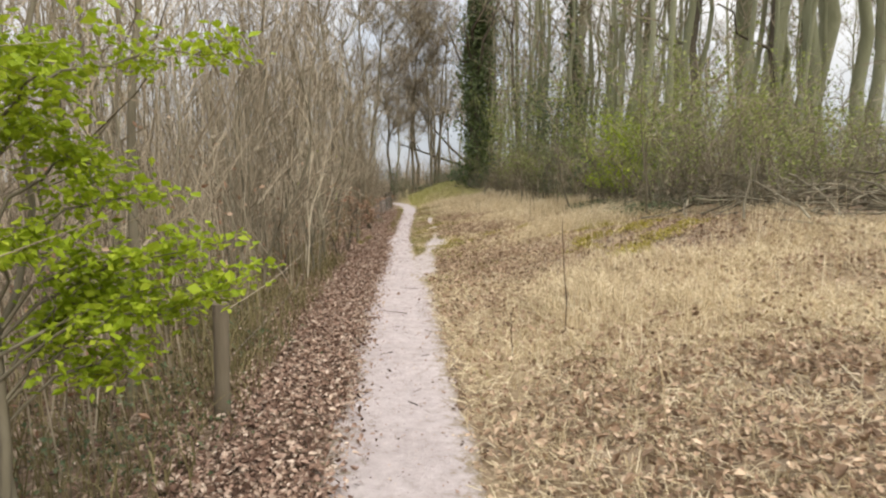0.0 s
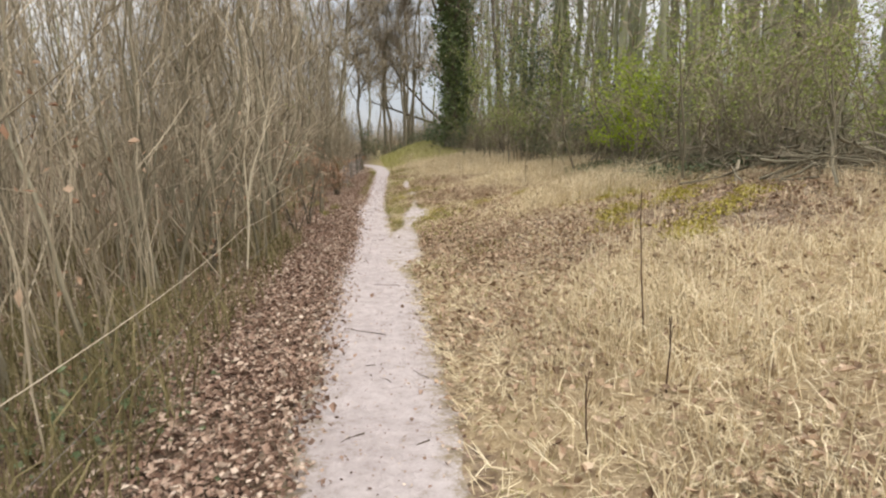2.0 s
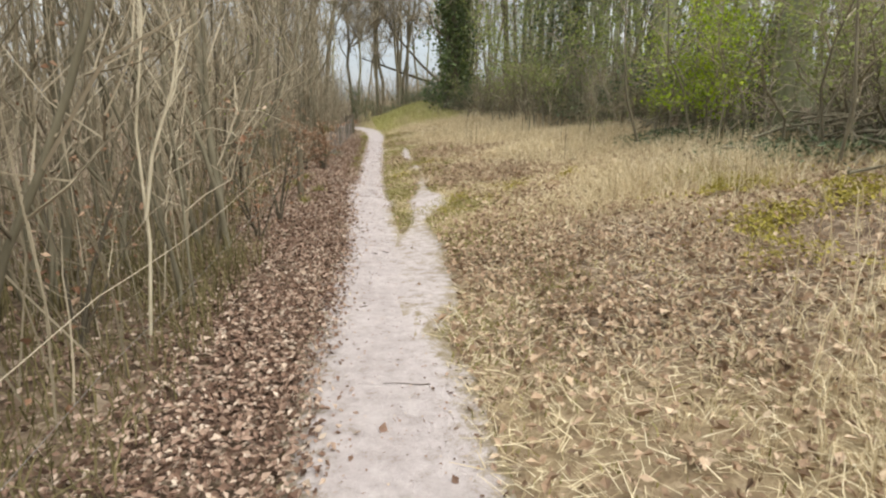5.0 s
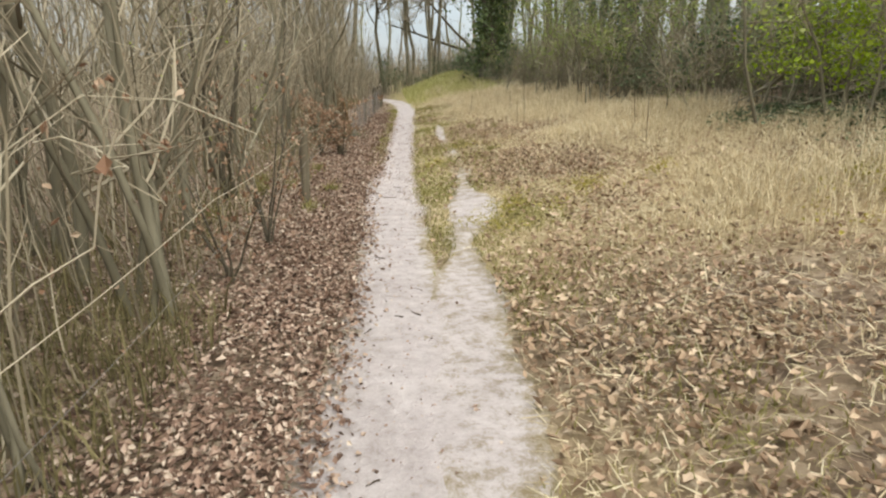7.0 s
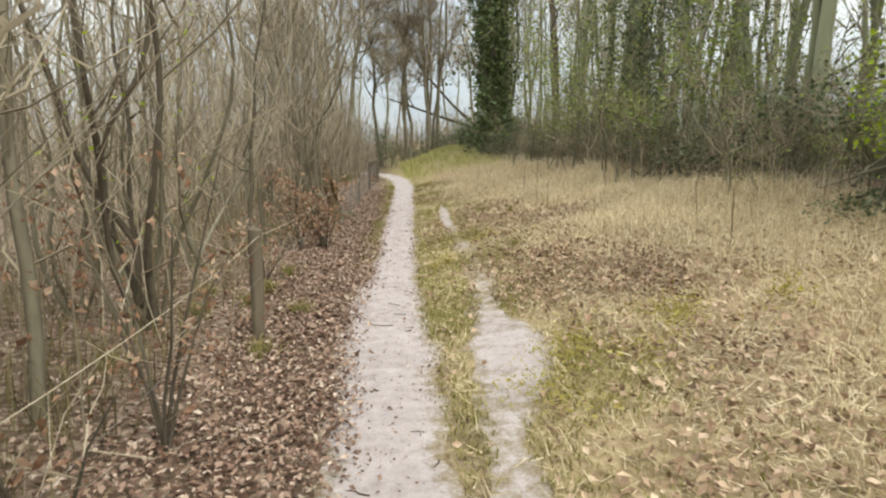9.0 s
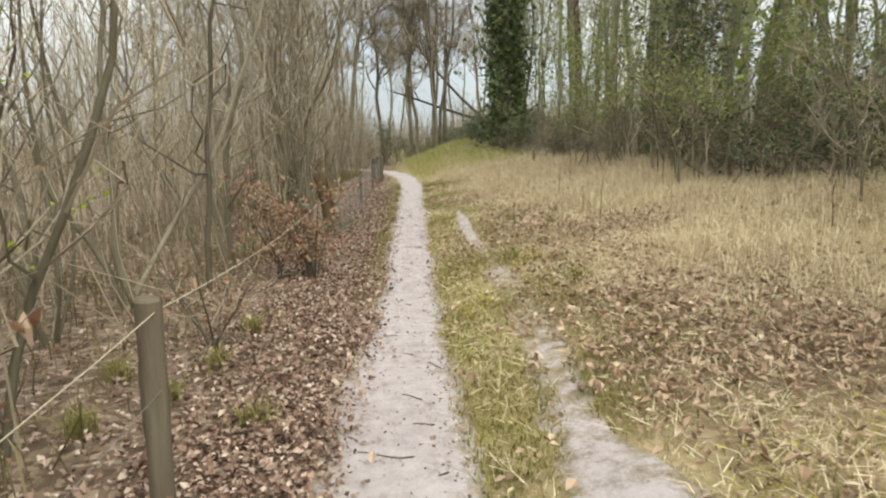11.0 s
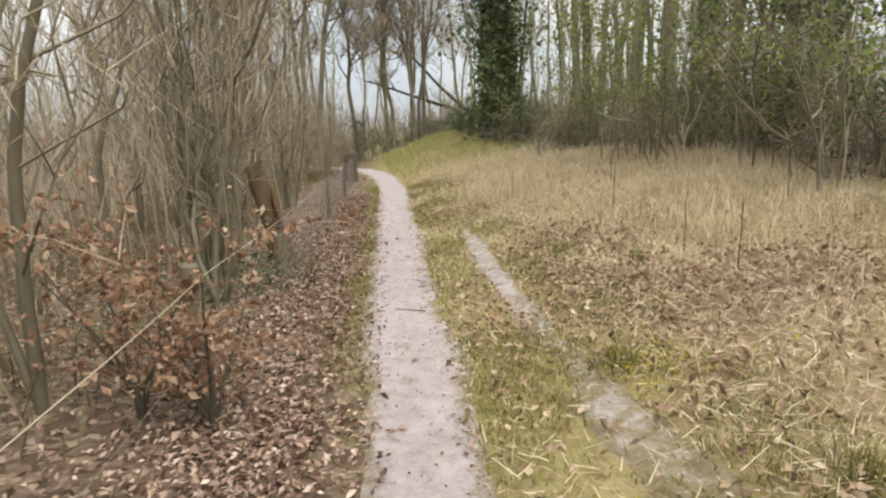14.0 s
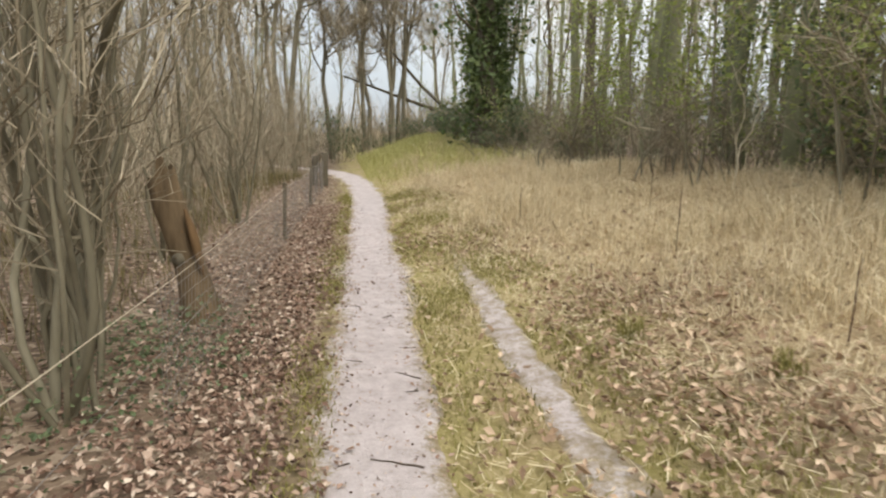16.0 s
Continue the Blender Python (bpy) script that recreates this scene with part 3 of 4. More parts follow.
def verge_grass():
    def keep(x, y):
        e = np.abs(x - path_x(y)) / path_half(y)
        a = np.interp(x - path_x(y), [-0.75, -0.6, -0.5, -0.25, 0.25, 0.4, 1.3, 1.9], [0, 0.5, 1, 1, 0.6, 1, 1, 0.1])
        a = a * np.where(x < path_x(y), np.clip((y - 17) / 4, 0, 1), 1)
        return a * np.clip((y - 7.5) / 5, 0.06, 1) * np.clip(1.5 * clump(x, y + 5, 1.9) - 0.15, 0.08, 1) * np.clip((e - 0.85) * 5, 0, 1) * off_path(x, y)

    x, y = scatter(R, 210000, -0.9, 2.6, 4, 34, keep)
    v, f = blades(R, on_land(x, y, -0.005), 0.065, 0.004, 0.7, 0.6)
    stuff("verge_grass", mesh_of("verge_grass", v, f, M_GREENGRASS), "short yellowish green grass along the trodden path", "grass")
    x, y = scatter(R, 52000, 0.9, 7.0, 35, 54, lambda a, b: np.exp(-((a - 3.4) / 2.4) ** 2 - ((b - 44) / 6) ** 2))
    v, f = blades(R, on_land(x, y, -0.01), 0.42, 0.009, 0.5, 0.4)
    stuff("bank_grass", mesh_of("bank_grass", v, f, M_BANK), "fresh green grass on the bank at the bend", "grass")


def moss():
    cx, cy = np.array([3.04, 3.5, 4.24, 3.2, 3.9, 4.6, 3.9, 3.92, 4.18, 4.6, 1.5, 1.9, 1.2, 2.6, 2.3, 2.7, 1.6, 0.7]), np.array([8.4, 8.7, 9.28, 10.2, 10.5, 9.9, 11.84, 12.2, 13.0, 11.0, 14.5, 14.9, 13.9, 9.6, 14.8, 15.0, 19.5, 18.2])
    i = R.integers(0, len(cx), 26000)
    x, y = cx[i] + R.normal(0, 0.28, 26000) * np.where(cx[i] < 1, 0.35, 1), cy[i] + R.normal(0, 0.2, 26000)
    k = clump(x, y, 3.1) > R.uniform(0.25, 0.75, 26000)
    x, y = x[k], y[k]
    v, f = leaves(R, on_land(x, y, R.uniform(0.02, 0.06, len(x)) + 0.03 * (x > 2.9)), np.where(x > 2.9, 0.028, 0.017), 0.75, 0.9, 0.5)
    stuff("moss_patches", mesh_of("moss_patches", v, f, M_MOSS), "bright yellow moss cushions on bare ground", "moss")
    cx, cy = np.array([-1.5, -1.7, -1.5, -2.2, -1.25, -0.95, -2.0, -1.9, -1.1, -1.25]), np.array([3.4, 4.4, 5.6, 3.0, 21.9, 22.6, 21.2, 6.8, 23.4, 22.9])
    i = R.integers(0, 10, 2600)
    x, y = cx[i] + R.normal(0, 0.28, 2600), cy[i] + R.normal(0, 0.3, 2600)
    v, f = leaves(R, on_land(x, y, np.abs(R.normal(0.05, 0.1, 2600)) + 0.02), 0.032, 0.4, 0.8, 0.3)
    stuff("bramble_leaves", mesh_of("bramble_leaves", v, f, M_HOLLY), "low dark green bramble leaves beside the fence", "bramble")
    x, y = scatter(R, 15000, 4.4, 7.5, 11.5, 17, lambda a, b: clump(a, b) * np.clip((a - 4.4) / 0.8, 0.02, 1))
    v, f = leaves(R, on_land(x, y, R.uniform(0.03, 0.25, len(x))), 0.055, 0.5, 0.8, 0.3)
    stuff("ground_ivy", mesh_of("ground_ivy", v, f, M_HOLLY), "dull green ivy trailing over the ground under the trees", "ivy")


litter_bed()
field_grass()
verge_grass()
moss()


# ---- trees ----
def rounded(line):
    """The same line with its corners cut once, for smoother bends."""
    a, b = line[:-1], line[1:]
    mid = np.stack([a * 0.75 + b * 0.25, a * 0.25 + b * 0.75], 1).reshape(-1, 3)
    return np.concatenate([line[:1], mid[1:-1], line[-1:]])


def sapling_parts(rng, height, r0, stems, branchy, lean=0.10, crook=0.026):
    """Meshes of a coppiced sapling: upright stems and their branches with twigs."""
    lines = []
    for s in range(stems):
        ln = trunk_line(rng, height * rng.uniform(0.7, 1.0), 8, lean if stems > 1 else lean * 0.5, crook)[0]
        ln[:, :2] += rng.normal(0, 0.07 if stems > 1 else 0, 2)
        lines.append(ln)
    lines = np.array(lines)
    stem = [tubes(rounded(ln)[None], taper(1, 14, r0, r0 * 0.25, rng), 6) for ln in lines]
    b1 = spread(rng, lines, branchy, height * 0.26, 0.8, 0.7, 5, 0.12, 0.95, 0.4)
    b2 = spread(rng, b1, 3, height * 0.12, 0.5, 0.8, 3, 0.2, 1.0, 0.3)
    b3 = spread(rng, b2, 2, height * 0.08, 0.3, 0.9, 2, 0.3, 1.0, 0.3)
    br = merge(tubes(b1, taper(len(b1), 5, r0 * 0.3, 0.004, rng), 3), tubes(b2, taper(len(b2), 3, 0.005, 0.002, rng), 3), tubes(b3, taper(len(b3), 2, 0.0032, 0.0015), 3))
    return stem, br


def make_sapling(rng, height, r0, stems, branchy, label, place, mat=None, lean=0.10, crook=0.026, buds=0):
    stem, br = sapling_parts(rng, height, r0, stems, branchy, lean, crook)
    ob = thing("sapling", label, "sapling", "coppice saplings beside the path", place)
    for s in stem:
        part("stem", mesh_of("stem", *s, mat or M_BARK, True), ob)
    spray("branchwork", br, M_TWIG, ob)
    if buds:
        low = br[0][br[0][:, 2] < 2.6]
        at = low[rng.integers(0, len(low), buds)] + rng.normal(0, 0.015, (buds, 3))
        spray("foliage", leaves(rng, at, 0.034, 0.4, 0.7, 0.3), M_LIME, ob, "small lime-green opening leaves")
    return ob


def z_at(x, y):
    return float(land(x, y))


def coppice():
    kinds = []
    for i, (h, r, s, b) in enumerate([(6.5, 0.028, 1, 14), (5.5, 0.02, 1, 16), (7.5, 0.04, 1, 16), (6.0, 0.025, 4, 7), (5.0, 0.018, 5, 7), (7.0, 0.034, 2, 12), (4.0, 0.014, 3, 9), (8.0, 0.06, 1, 16)]):
        x, y = [(-1.9, 15.75), (-1.62, 23.15), (-2.4, 10.6), (-1.35, 22.1), (-1.6, 29.2), (-1.26, 11.85), (-1.33, 10.1), (-2.6, 13.0)][i]
        kinds.append(make_sapling(R, h, r, s, b, "slender bare grey-brown coppice sapling in leaf litter", (x, y, z_at(x, y))))
    spots = [(-2.05, 15.6, 3), (-1.75, 23.3, 3), (-1.5, 22.5, 4), (-1.9, 8.6, 0), (-2.2, 12.4, 7)]
    for row, (x0, x1, n) in enumerate([(-2.6, -1.35, 52), (-5.0, -2.4, 64), (-9, -5, 62), (-15, -9, 34)]):
        ys = np.linspace(1.5, 52, n) + R.normal(0, 0.4, n)
        for y in ys:
            x = R.uniform(x0, x1) - (np.interp(y, [12, 14, 20, 26, 36, 38.5], [0, 0.45, 0.45, 0.6, 0.6, -0.1]) if row == 0 else 0)
            if 14 < y < 36 and R.uniform() < (0.52, 0.42, 0.42, 0.42)[row]:
                continue
            k = int(R.integers(0, 8))
            if row == 0 and k == 7:
                k = 1
            spots.append((x, float(y), k))
    stool = "old coppice stool with several crooked grey-brown stems"
    for x, y, h, r, n in [(-1.95, 15.8, 5.0, 0.036, 5), (-1.62, 23.2, 4.6, 0.032, 6), (-1.4, 22.1, 4.2, 0.024, 4), (-1.6, 29.2, 4.0, 0.026, 6), (-1.55, 11.8, 5.5, 0.026, 2), (-1.9, 26.2, 4.6, 0.03, 4), (-2.4, 18.6, 5.5, 0.035, 3)]:
        make_sapling(R, h, r, n, 9, stool, (x, y, z_at(x, y)), M_DARKBARK if y == 15.8 else M_BARK, 0.17 if n > 2 else 0.1, 0.035 if n > 2 else 0.02, buds=150 if y == 15.8 else 0)
    ob = thing("sapling", "dark crooked sapling stem leaning towards the fence", "sapling", "coppice saplings beside the path", (-1.85, 19.1, z_at(-1.85, 19.1)))
    ln = np.array([[(0, 0, -0.06), (0.0, 0.02, 0.5), (0.07, 0.0, 1.0), (0.09, -0.05, 1.5), (0.17, -0.04, 2.0), (0.22, -0.1, 2.6), (0.38, -0.1, 3.3), (0.5, -0.2, 4.2)]])
    part("stem", mesh_of("stem", *tubes(ln, taper(1, 8, 0.032, 0.012), 7), M_DARKBARK, True), ob)
    tw = spread(R, ln, 9, 1.3, 0.5, 0.9, 6, 0.3, 1.0, 0.5)
    t2 = spread(R, tw, 5, 0.45, 0.3, 0.9, 3, 0.2, 1.0, 0.4)
    spray("branchwork", merge(tubes(tw, taper(len(tw), 6, 0.011, 0.004, R), 4), tubes(t2, taper(len(t2), 3, 0.004, 0.0018), 3)), M_DARKBARK, ob)
    for x, y, k in spots:
        tall = float(np.interp(y, [22, 34, 46], [1.0, 0.66, 0.6])) if x > -6 else 1.0
        m = pose(x, y, z_at(x, y) - 0.02, 0, 0, float(R.uniform(0, 360)))
        copy_thing(kinds[k], m @ Matrix.Diagonal((1, 1, tall, 1)))


def thicket():
    """The undergrowth between the saplings, too fine to count."""
    def keep(x, y):
        edge = -1.25 - np.interp(y, [18, 24, 36, 39], [0, 0.25, 0.25, -0.4])
        return np.clip((edge - x) / 0.3, 0, 1) * np.interp(x, [-16, -6, -2.5], [0.5, 0.8, 1]) * np.where(x > -3, np.interp(y, [11, 15, 34, 42], [1, 0.24, 0.3, 1]), np.interp(y, [11, 15, 34, 42], [1, 0.6, 0.6, 1]))

    def gen(n, x0, x1, y0, y1, h0, h1, r):
        x, y = scatter(R, n, x0, x1, y0, y1, keep)
        n = len(x)
        h = R.uniform(h0, h1, n)
        base = on_land(x, y, -0.02)
        s = np.linspace(0, 1, 5)[None, :, None]
        lean = R.normal(0, 0.12, (n, 1, 3)) * np.where(R.uniform(0, 1, (n, 1, 1)) < 0.14, 6.0, 1.0) * np.array([1, 1, 0])
        lean[:, 0, 0] = np.where((x > -3.2) | (lean[:, 0, 0] > 0.3), -np.abs(lean[:, 0, 0]), lean[:, 0, 0])
        wob = np.cumsum(R.normal(0, 0.02, (n, 5, 3)), 1)
        ln = base[:, None] + (np.array([0, 0, 1.0]) * s + lean * s + wob * (s > 0)) * h[:, None, None]
        t = spread(R, ln, 3, 0.55, 0.7, 0.6, 3, 0.2, 1.0, 0.25)
        return merge(tubes(ln, taper(n, 5, r, r * 0.3, R), 3), tubes(t, taper(len(t), 3, r * 0.45, 0.0015), 3))

    v, f = merge(gen(3300, -5.5, -1.0, 1, 48, 0.8, 3.4, 0.007), gen(1300, -16, -4, -2, 62, 1.5, 5.5, 0.010), gen(2100, -16, -3, 0, 36, 3.0, 6.5, 0.010), gen(500, -14, -2, 44, 60, 3, 7, 0.012))
    x, y = scatter(R, 2600, -26, 22, 50, 92, lambda a, b: (np.abs(a - path_x(b)) > 1.0) & (np.hypot(a - 3.6, (b - 45) * 0.5) > 3.4))
    ln = on_land(x, y)[:, None] + np.cumsum(np.concatenate([np.zeros((len(x), 1, 3)), R.normal(0, 0.12, (len(x), 3, 3)) + np.array([0, 0, 0.5])], 1), 1) * R.uniform(0.6, 2.2, (len(x), 1, 1))
    tw = spread(R, ln, 4, 0.9, 0.6, 0.7, 2, 0.1, 1.0, 0.3)
    v, f = merge((v, f), tubes(ln, taper(len(x), 4, 0.03, 0.008, R), 3), tubes(tw, taper(len(tw), 2, 0.014, 0.004), 3))
    stuff("undergrowth", mesh_of("undergrowth", v, f, M_TWIG), "dense tangle of thin bare brown shoots and twigs", "undergrowth")
    x, y = scatter(R, 5200, -5, -0.8, 0, 44, keep)
    v, f = leaves(R, on_land(x, y) + np.stack([np.zeros(len(x)), np.zeros(len(x)), R.uniform(0.1, 1.6, len(x)) ** 1.5], -1), 0.05, 0.2, 0.6, 0.4)
    stuff("hanging_dead_leaves", mesh_of("hanging_dead_leaves", v, f, M_COPPER), "withered brown leaves caught in the undergrowth", "dead leaves")
    x, y = scatter(R, 72000, -5, -1.0, 0, 40, lambda a, b: keep(a - 0.28 * (b < 12) - 0.25 * clump(a, b, 2.2) * (b < 13), b) * np.interp(a, [-4, -2], [0.4, 1]) * (0.3 + 0.7 * clump(a, b, 1.2)))
    v, f = blades(R, on_land(x, y, -0.01), 0.2 + 0.34 * clump(x, y, 0.9), 0.0045, 0.5, 0.5)
    stuff("undergrowth_grass", mesh_of("undergrowth_grass", v, f, M_WEED), "withered olive-brown weeds at the foot of the thicket", "weeds")


def tree_parts(rng, height, r0, limbs, low=0.25, fine=3, rise=0.7):
    ln = trunk_line(rng, height, 12, 0.045, 0.009)
    rad = taper(1, 12, r0, r0 * 0.25)
    rad[0, 0] *= 1.5
    rad[0, 1] *= 1.08
    trunk = tubes(ln, rad, 12)
    b1 = spread(rng, ln, limbs, height * 0.24, rise, 0.8, 6, low, 0.98, 0.4)
    b2 = spread(rng, b1, 6, height * 0.11, 0.4, 0.9, 4, 0.25, 1.0, 0.4)
    b3 = spread(rng, b2, fine, height * 0.065, 0.2, 0.9, 2, 0.3, 1.0, 0.4)
    limb = [tubes(b[None], taper(1, 6, r0 * 0.3, 0.02, rng), 6) for b in b1]
    twig = merge(tubes(b2, taper(len(b2), 4, 0.025, 0.008, rng), 3), tubes(b3, taper(len(b3), 2, 0.012, 0.005), 3))
    return ln, trunk, limb, twig, b2


def make_tree(rng, height, r0, limbs, label, place, bark, low=0.25, ivy=0.0, bud=0, fine=3, rise=0.7):
    ln, trunk, limb, twig, b2 = tree_parts(rng, height, r0, limbs, low, fine, rise)
    ob = thing("tree", label, "tree", "tall trees of the wood", place)
    bole = part("trunk", mesh_of("trunk", *trunk, bark, True), ob)
    for b in limb:
        part("limb", mesh_of("limb", *b, bark, True), ob)
    crown = spray("crown", twig, M_TWIG, ob)
    if bud:
        pts = b2[:, 1:].reshape(-1, 3)
        at = pts[rng.integers(0, len(pts), bud)] + rng.normal(0, 0.15, (bud, 3))
        spray("foliage", leaves(rng, at, 0.13, 0.3, 0.7, 0.3, True), M_FRESH, crown, "sparse fresh yellow-green leaves")
    if ivy:
        n = int(4600 * ivy)
        t = rng.uniform(0, 0.62, n) ** 0.8
        c = np.stack([np.interp(t, np.linspace(0, 1, 12), ln[0, :, i]) for i in range(3)], -1)
        a = rng.uniform(0, 2 * math.pi, n)
        rr = r0 * (1.1 - 0.5 * t) + np.abs(rng.normal(0, 0.26 + 0.14 * (ivy > 1), n)) * (1 + 0.6 * np.sin(t * 40 + a * 2))
        at = c + np.stack([np.cos(a) * rr, np.sin(a) * rr, rng.normal(0, 0.1, n)], -1)
        spray("ivy", leaves(rng, at, 0.16, 0.1, 0.85, 0.3, True), M_IVY, bole, "dense dark glossy ivy on the trunk")
    return ob


def wood():
    bare = "tall bare tree with a smooth greenish-grey trunk"
    kinds = [
        make_tree(R, 19, 0.24, 7, bare, (12.2, 17.2, z_at(12.2, 17.2)), M_MOSSBARK, 0.3),
        make_tree(R, 22, 0.34, 7, bare, (17.9, 26.8, z_at(17.9, 26.8)), M_MOSSBARK, 0.35),
        make_tree(R, 14, 0.14, 8, "thin tree with a greenish trunk and first leaves", (7.6, 21.0, z_at(7.6, 21)), M_MOSSBARK, 0.12, bud=220),
        make_tree(R, 15, 0.10, 7, "thin bare tree with a dark trunk", (11, 19, z_at(11, 19)), M_MOSSBARK, 0.2),
        make_tree(R, 20, 0.28, 7, "tall tree with ivy climbing its trunk", (7.4, 48.3, z_at(7.4, 48.3)), M_DARKBARK, 0.3, 0.75),
        make_tree(R, 16, 0.17, 12, "bare grey-brown tree at the end of the path", (2.2, 65.4, z_at(2.2, 65.4)), M_BARK, 0.12, fine=6),
        make_tree(R, 12, 0.12, 9, "low-branched crooked tree with an algae-green trunk", (8.8, 24.5, z_at(8.8, 24.5)), M_MOSSBARK, 0.08, bud=120),
        make_tree(R, 13, 0.16, 9, "dark crooked tree with low spreading limbs", (9.0, 19.2, z_at(9.0, 19.2)), M_DARKBARK, 0.07),
    ]
    make_tree(R, 21, 0.42, 16, "big old tree thickly clad in dark ivy", (5.2, 40.5, z_at(5.2, 40.5)), M_DARKBARK, 0.12, 2.4)
    make_tree(R, 18, 0.26, 12, "slimmer ivy-clad tree beside the big one", (6.1, 41.6, z_at(6.1, 41.6)), M_DARKBARK, 0.16, 1.0)
    for x, y in [(15.8, 23.5), (15.5, 26.6)]:
        make_tree(R, 23, 0.46, 8, "stout old tree with a greenish-grey trunk", (x, y, z_at(x, y)), M_MOSSBARK, 0.3)
    for x, y, h in [(-0.3, 52.5, 15), (1.4, 55.5, 16), (3.3, 58.0, 16)]:
        make_tree(R, h, 0.13, 24, "bare tree whose fine grey-brown twigs overhang the path", (x, y, z_at(x, y)), M_BARK, 0.28, fine=30, rise=0.25)
    placed = [(5.2, 40.5), (6.1, 41.6), (6.9, 25.0), (6.6, 22.8), (15.8, 23.5), (15.5, 26.6)]

    def put(x, y, k, gap):
        if any((x - a) ** 2 + (y - b) ** 2 < gap * gap for a, b in placed):
            return
        placed.append((x, y))
        s = float(R.uniform(0.6, 1.15)) * (0.75 if 5 < x < 11 and k in (0, 1, 4) else 1.0)
        copy_thing(kinds[k], pose(x, y, z_at(x, y) - 0.05, 0, 0, float(R.uniform(0, 360))) @ Matrix.Diagonal((s, s, float(R.uniform(0.85, 1.1)), 1)))

    for x, y, k in [(14.5, 35.9, 1), (26.5, 37, 1), (16, 20, 0), (12.5, 28, 0), (6.6, 31, 3), (7.2, 26.2, 6), (6.9, 35.5, 7), (9.6, 33, 4), (8.2, 17.0, 2), (10.5, 23.5, 3), (8.6, 38, 2), (6.66, 44, 2), (13, 15, 3), (15.5, 13, 0), (18, 17, 1), (12, 10.5, 2), (14, 8.5, 3), (8.9, 32, 0), (9.7, 26.8, 3), (8.0, 39.2, 1), (6.5, 28.1, 3), (6.4, 26.7, 3), (12.5, 21, 1), (14, 18.5, 0), (19, 22, 1)]:
        put(x, y, k, 0.5)
    for y in np.arange(15, 52, 2.3):
        put(R.uniform(6.3, 9.5), float(y) + R.normal(0, 0.4), int(R.choice([2, 3, 3, 6])), 0.7)
    for _ in range(105):
        x, y = R.uniform(9, 46), R.uniform(4, 95)
        put(x, y, int(R.choice([0, 0, 1, 2, 3, 3, 6, 7], 1)[0]), 2.0)
    for _ in range(22):
        put(R.uniform(9, 22), R.uniform(13, 36), int(R.choice([2, 3, 6, 6, 7])), 1.0)
    for _ in range(12):
        put(R.uniform(-8, -1.5), R.uniform(47, 58), 5, 1.0)
    for _ in range(5):
        put(R.uniform(1.5, 5), R.uniform(55, 62), 5, 1.0)
    for _ in range(55):
        x, y = R.uniform(-24, 18), R.uniform(55, 100)
        put(x, y, int(R.choice([2, 3, 5, 5, 5])), 2.0)
    for _ in range(24):
        x, y = R.uniform(-38, -15), R.uniform(0, 60)
        put(x, y, int(R.choice([2, 3, 5, 5])), 2.2)
    for _ in range(16):
        x, y = R.uniform(-30, 30), R.uniform(-30, -6)
        put(x, y, int(R.choice([0, 2, 3, 5])), 2.5)
    for _ in range(18):
        put(R.uniform(8.5, 17), R.uniform(30, 56), int(R.choice([2, 3, 6, 0])), 0.8)
    for _ in range(8):
        put(R.uniform(9, 17), R.uniform(15, 26), int(R.choice([2, 6])), 0.8)


# ---- shrubs ----
def make_shrub(rng, height, width, n_leaf, leaf, size, label, place, stems=9, droop=0.0):
    base = np.zeros((stems, 5, 3))
    a = rng.uniform(0, 2 * math.pi, stems)
    s = np.linspace(0, 1, 5)
    r = width * 0.5 * rng.uniform(0.3, 0.9, stems)
    h = height * rng.uniform(0.55, 1.0, stems)
    base[..., 0] = np.cos(a)[:, None] * r[:, None] * s[None] ** 1.3
    base[..., 1] = np.sin(a)[:, None] * r[:, None] * s[None] ** 1.3
    base[..., 2] = h[:, None] * s[None] - 0.05
    base[:, :, :2] += (rng.normal(0, width * 0.22, (stems, 1, 2)))
    base[:, 1:-1] += rng.normal(0, 0.08, (stems, 3, 3))
    b1 = spread(rng, base, 8, height * 0.3, 0.3, 0.9, 4, 0.2, 1.0, 0.4)
    b2 = spread(rng, b1, 4, height * 0.15, 0.2, 0.9, 2, 0.2, 1.0, 0.4)
    ob = thing("shrub", label, "shrub", "shrubs along the wood's edge", place)
    for ln in base:
        part("stem", mesh_of("stem", *tubes(ln[None], taper(1, 5, 0.022, 0.006, rng), 5), M_BARK, True), ob)
    work = spray("branchwork", merge(tubes(b1, taper(len(b1), 4, 0.009, 0.003, rng), 3), tubes(b2, taper(len(b2), 2, 0.004, 0.0015), 3)), M_TWIG, ob)
    if n_leaf:
        ends = np.concatenate([b1[:, 1:].reshape(-1, 3), b2.reshape(-1, 3)])
        at = ends[rng.integers(0, len(ends), n_leaf)] + rng.normal(0, size * 1.6, (n_leaf, 3))
        at[:, 2] = np.maximum(at[:, 2], 0.05)
        spray("foliage", leaves(rng, at, size, 0.3, 0.75, 0.3, True), leaf, work)
    return ob


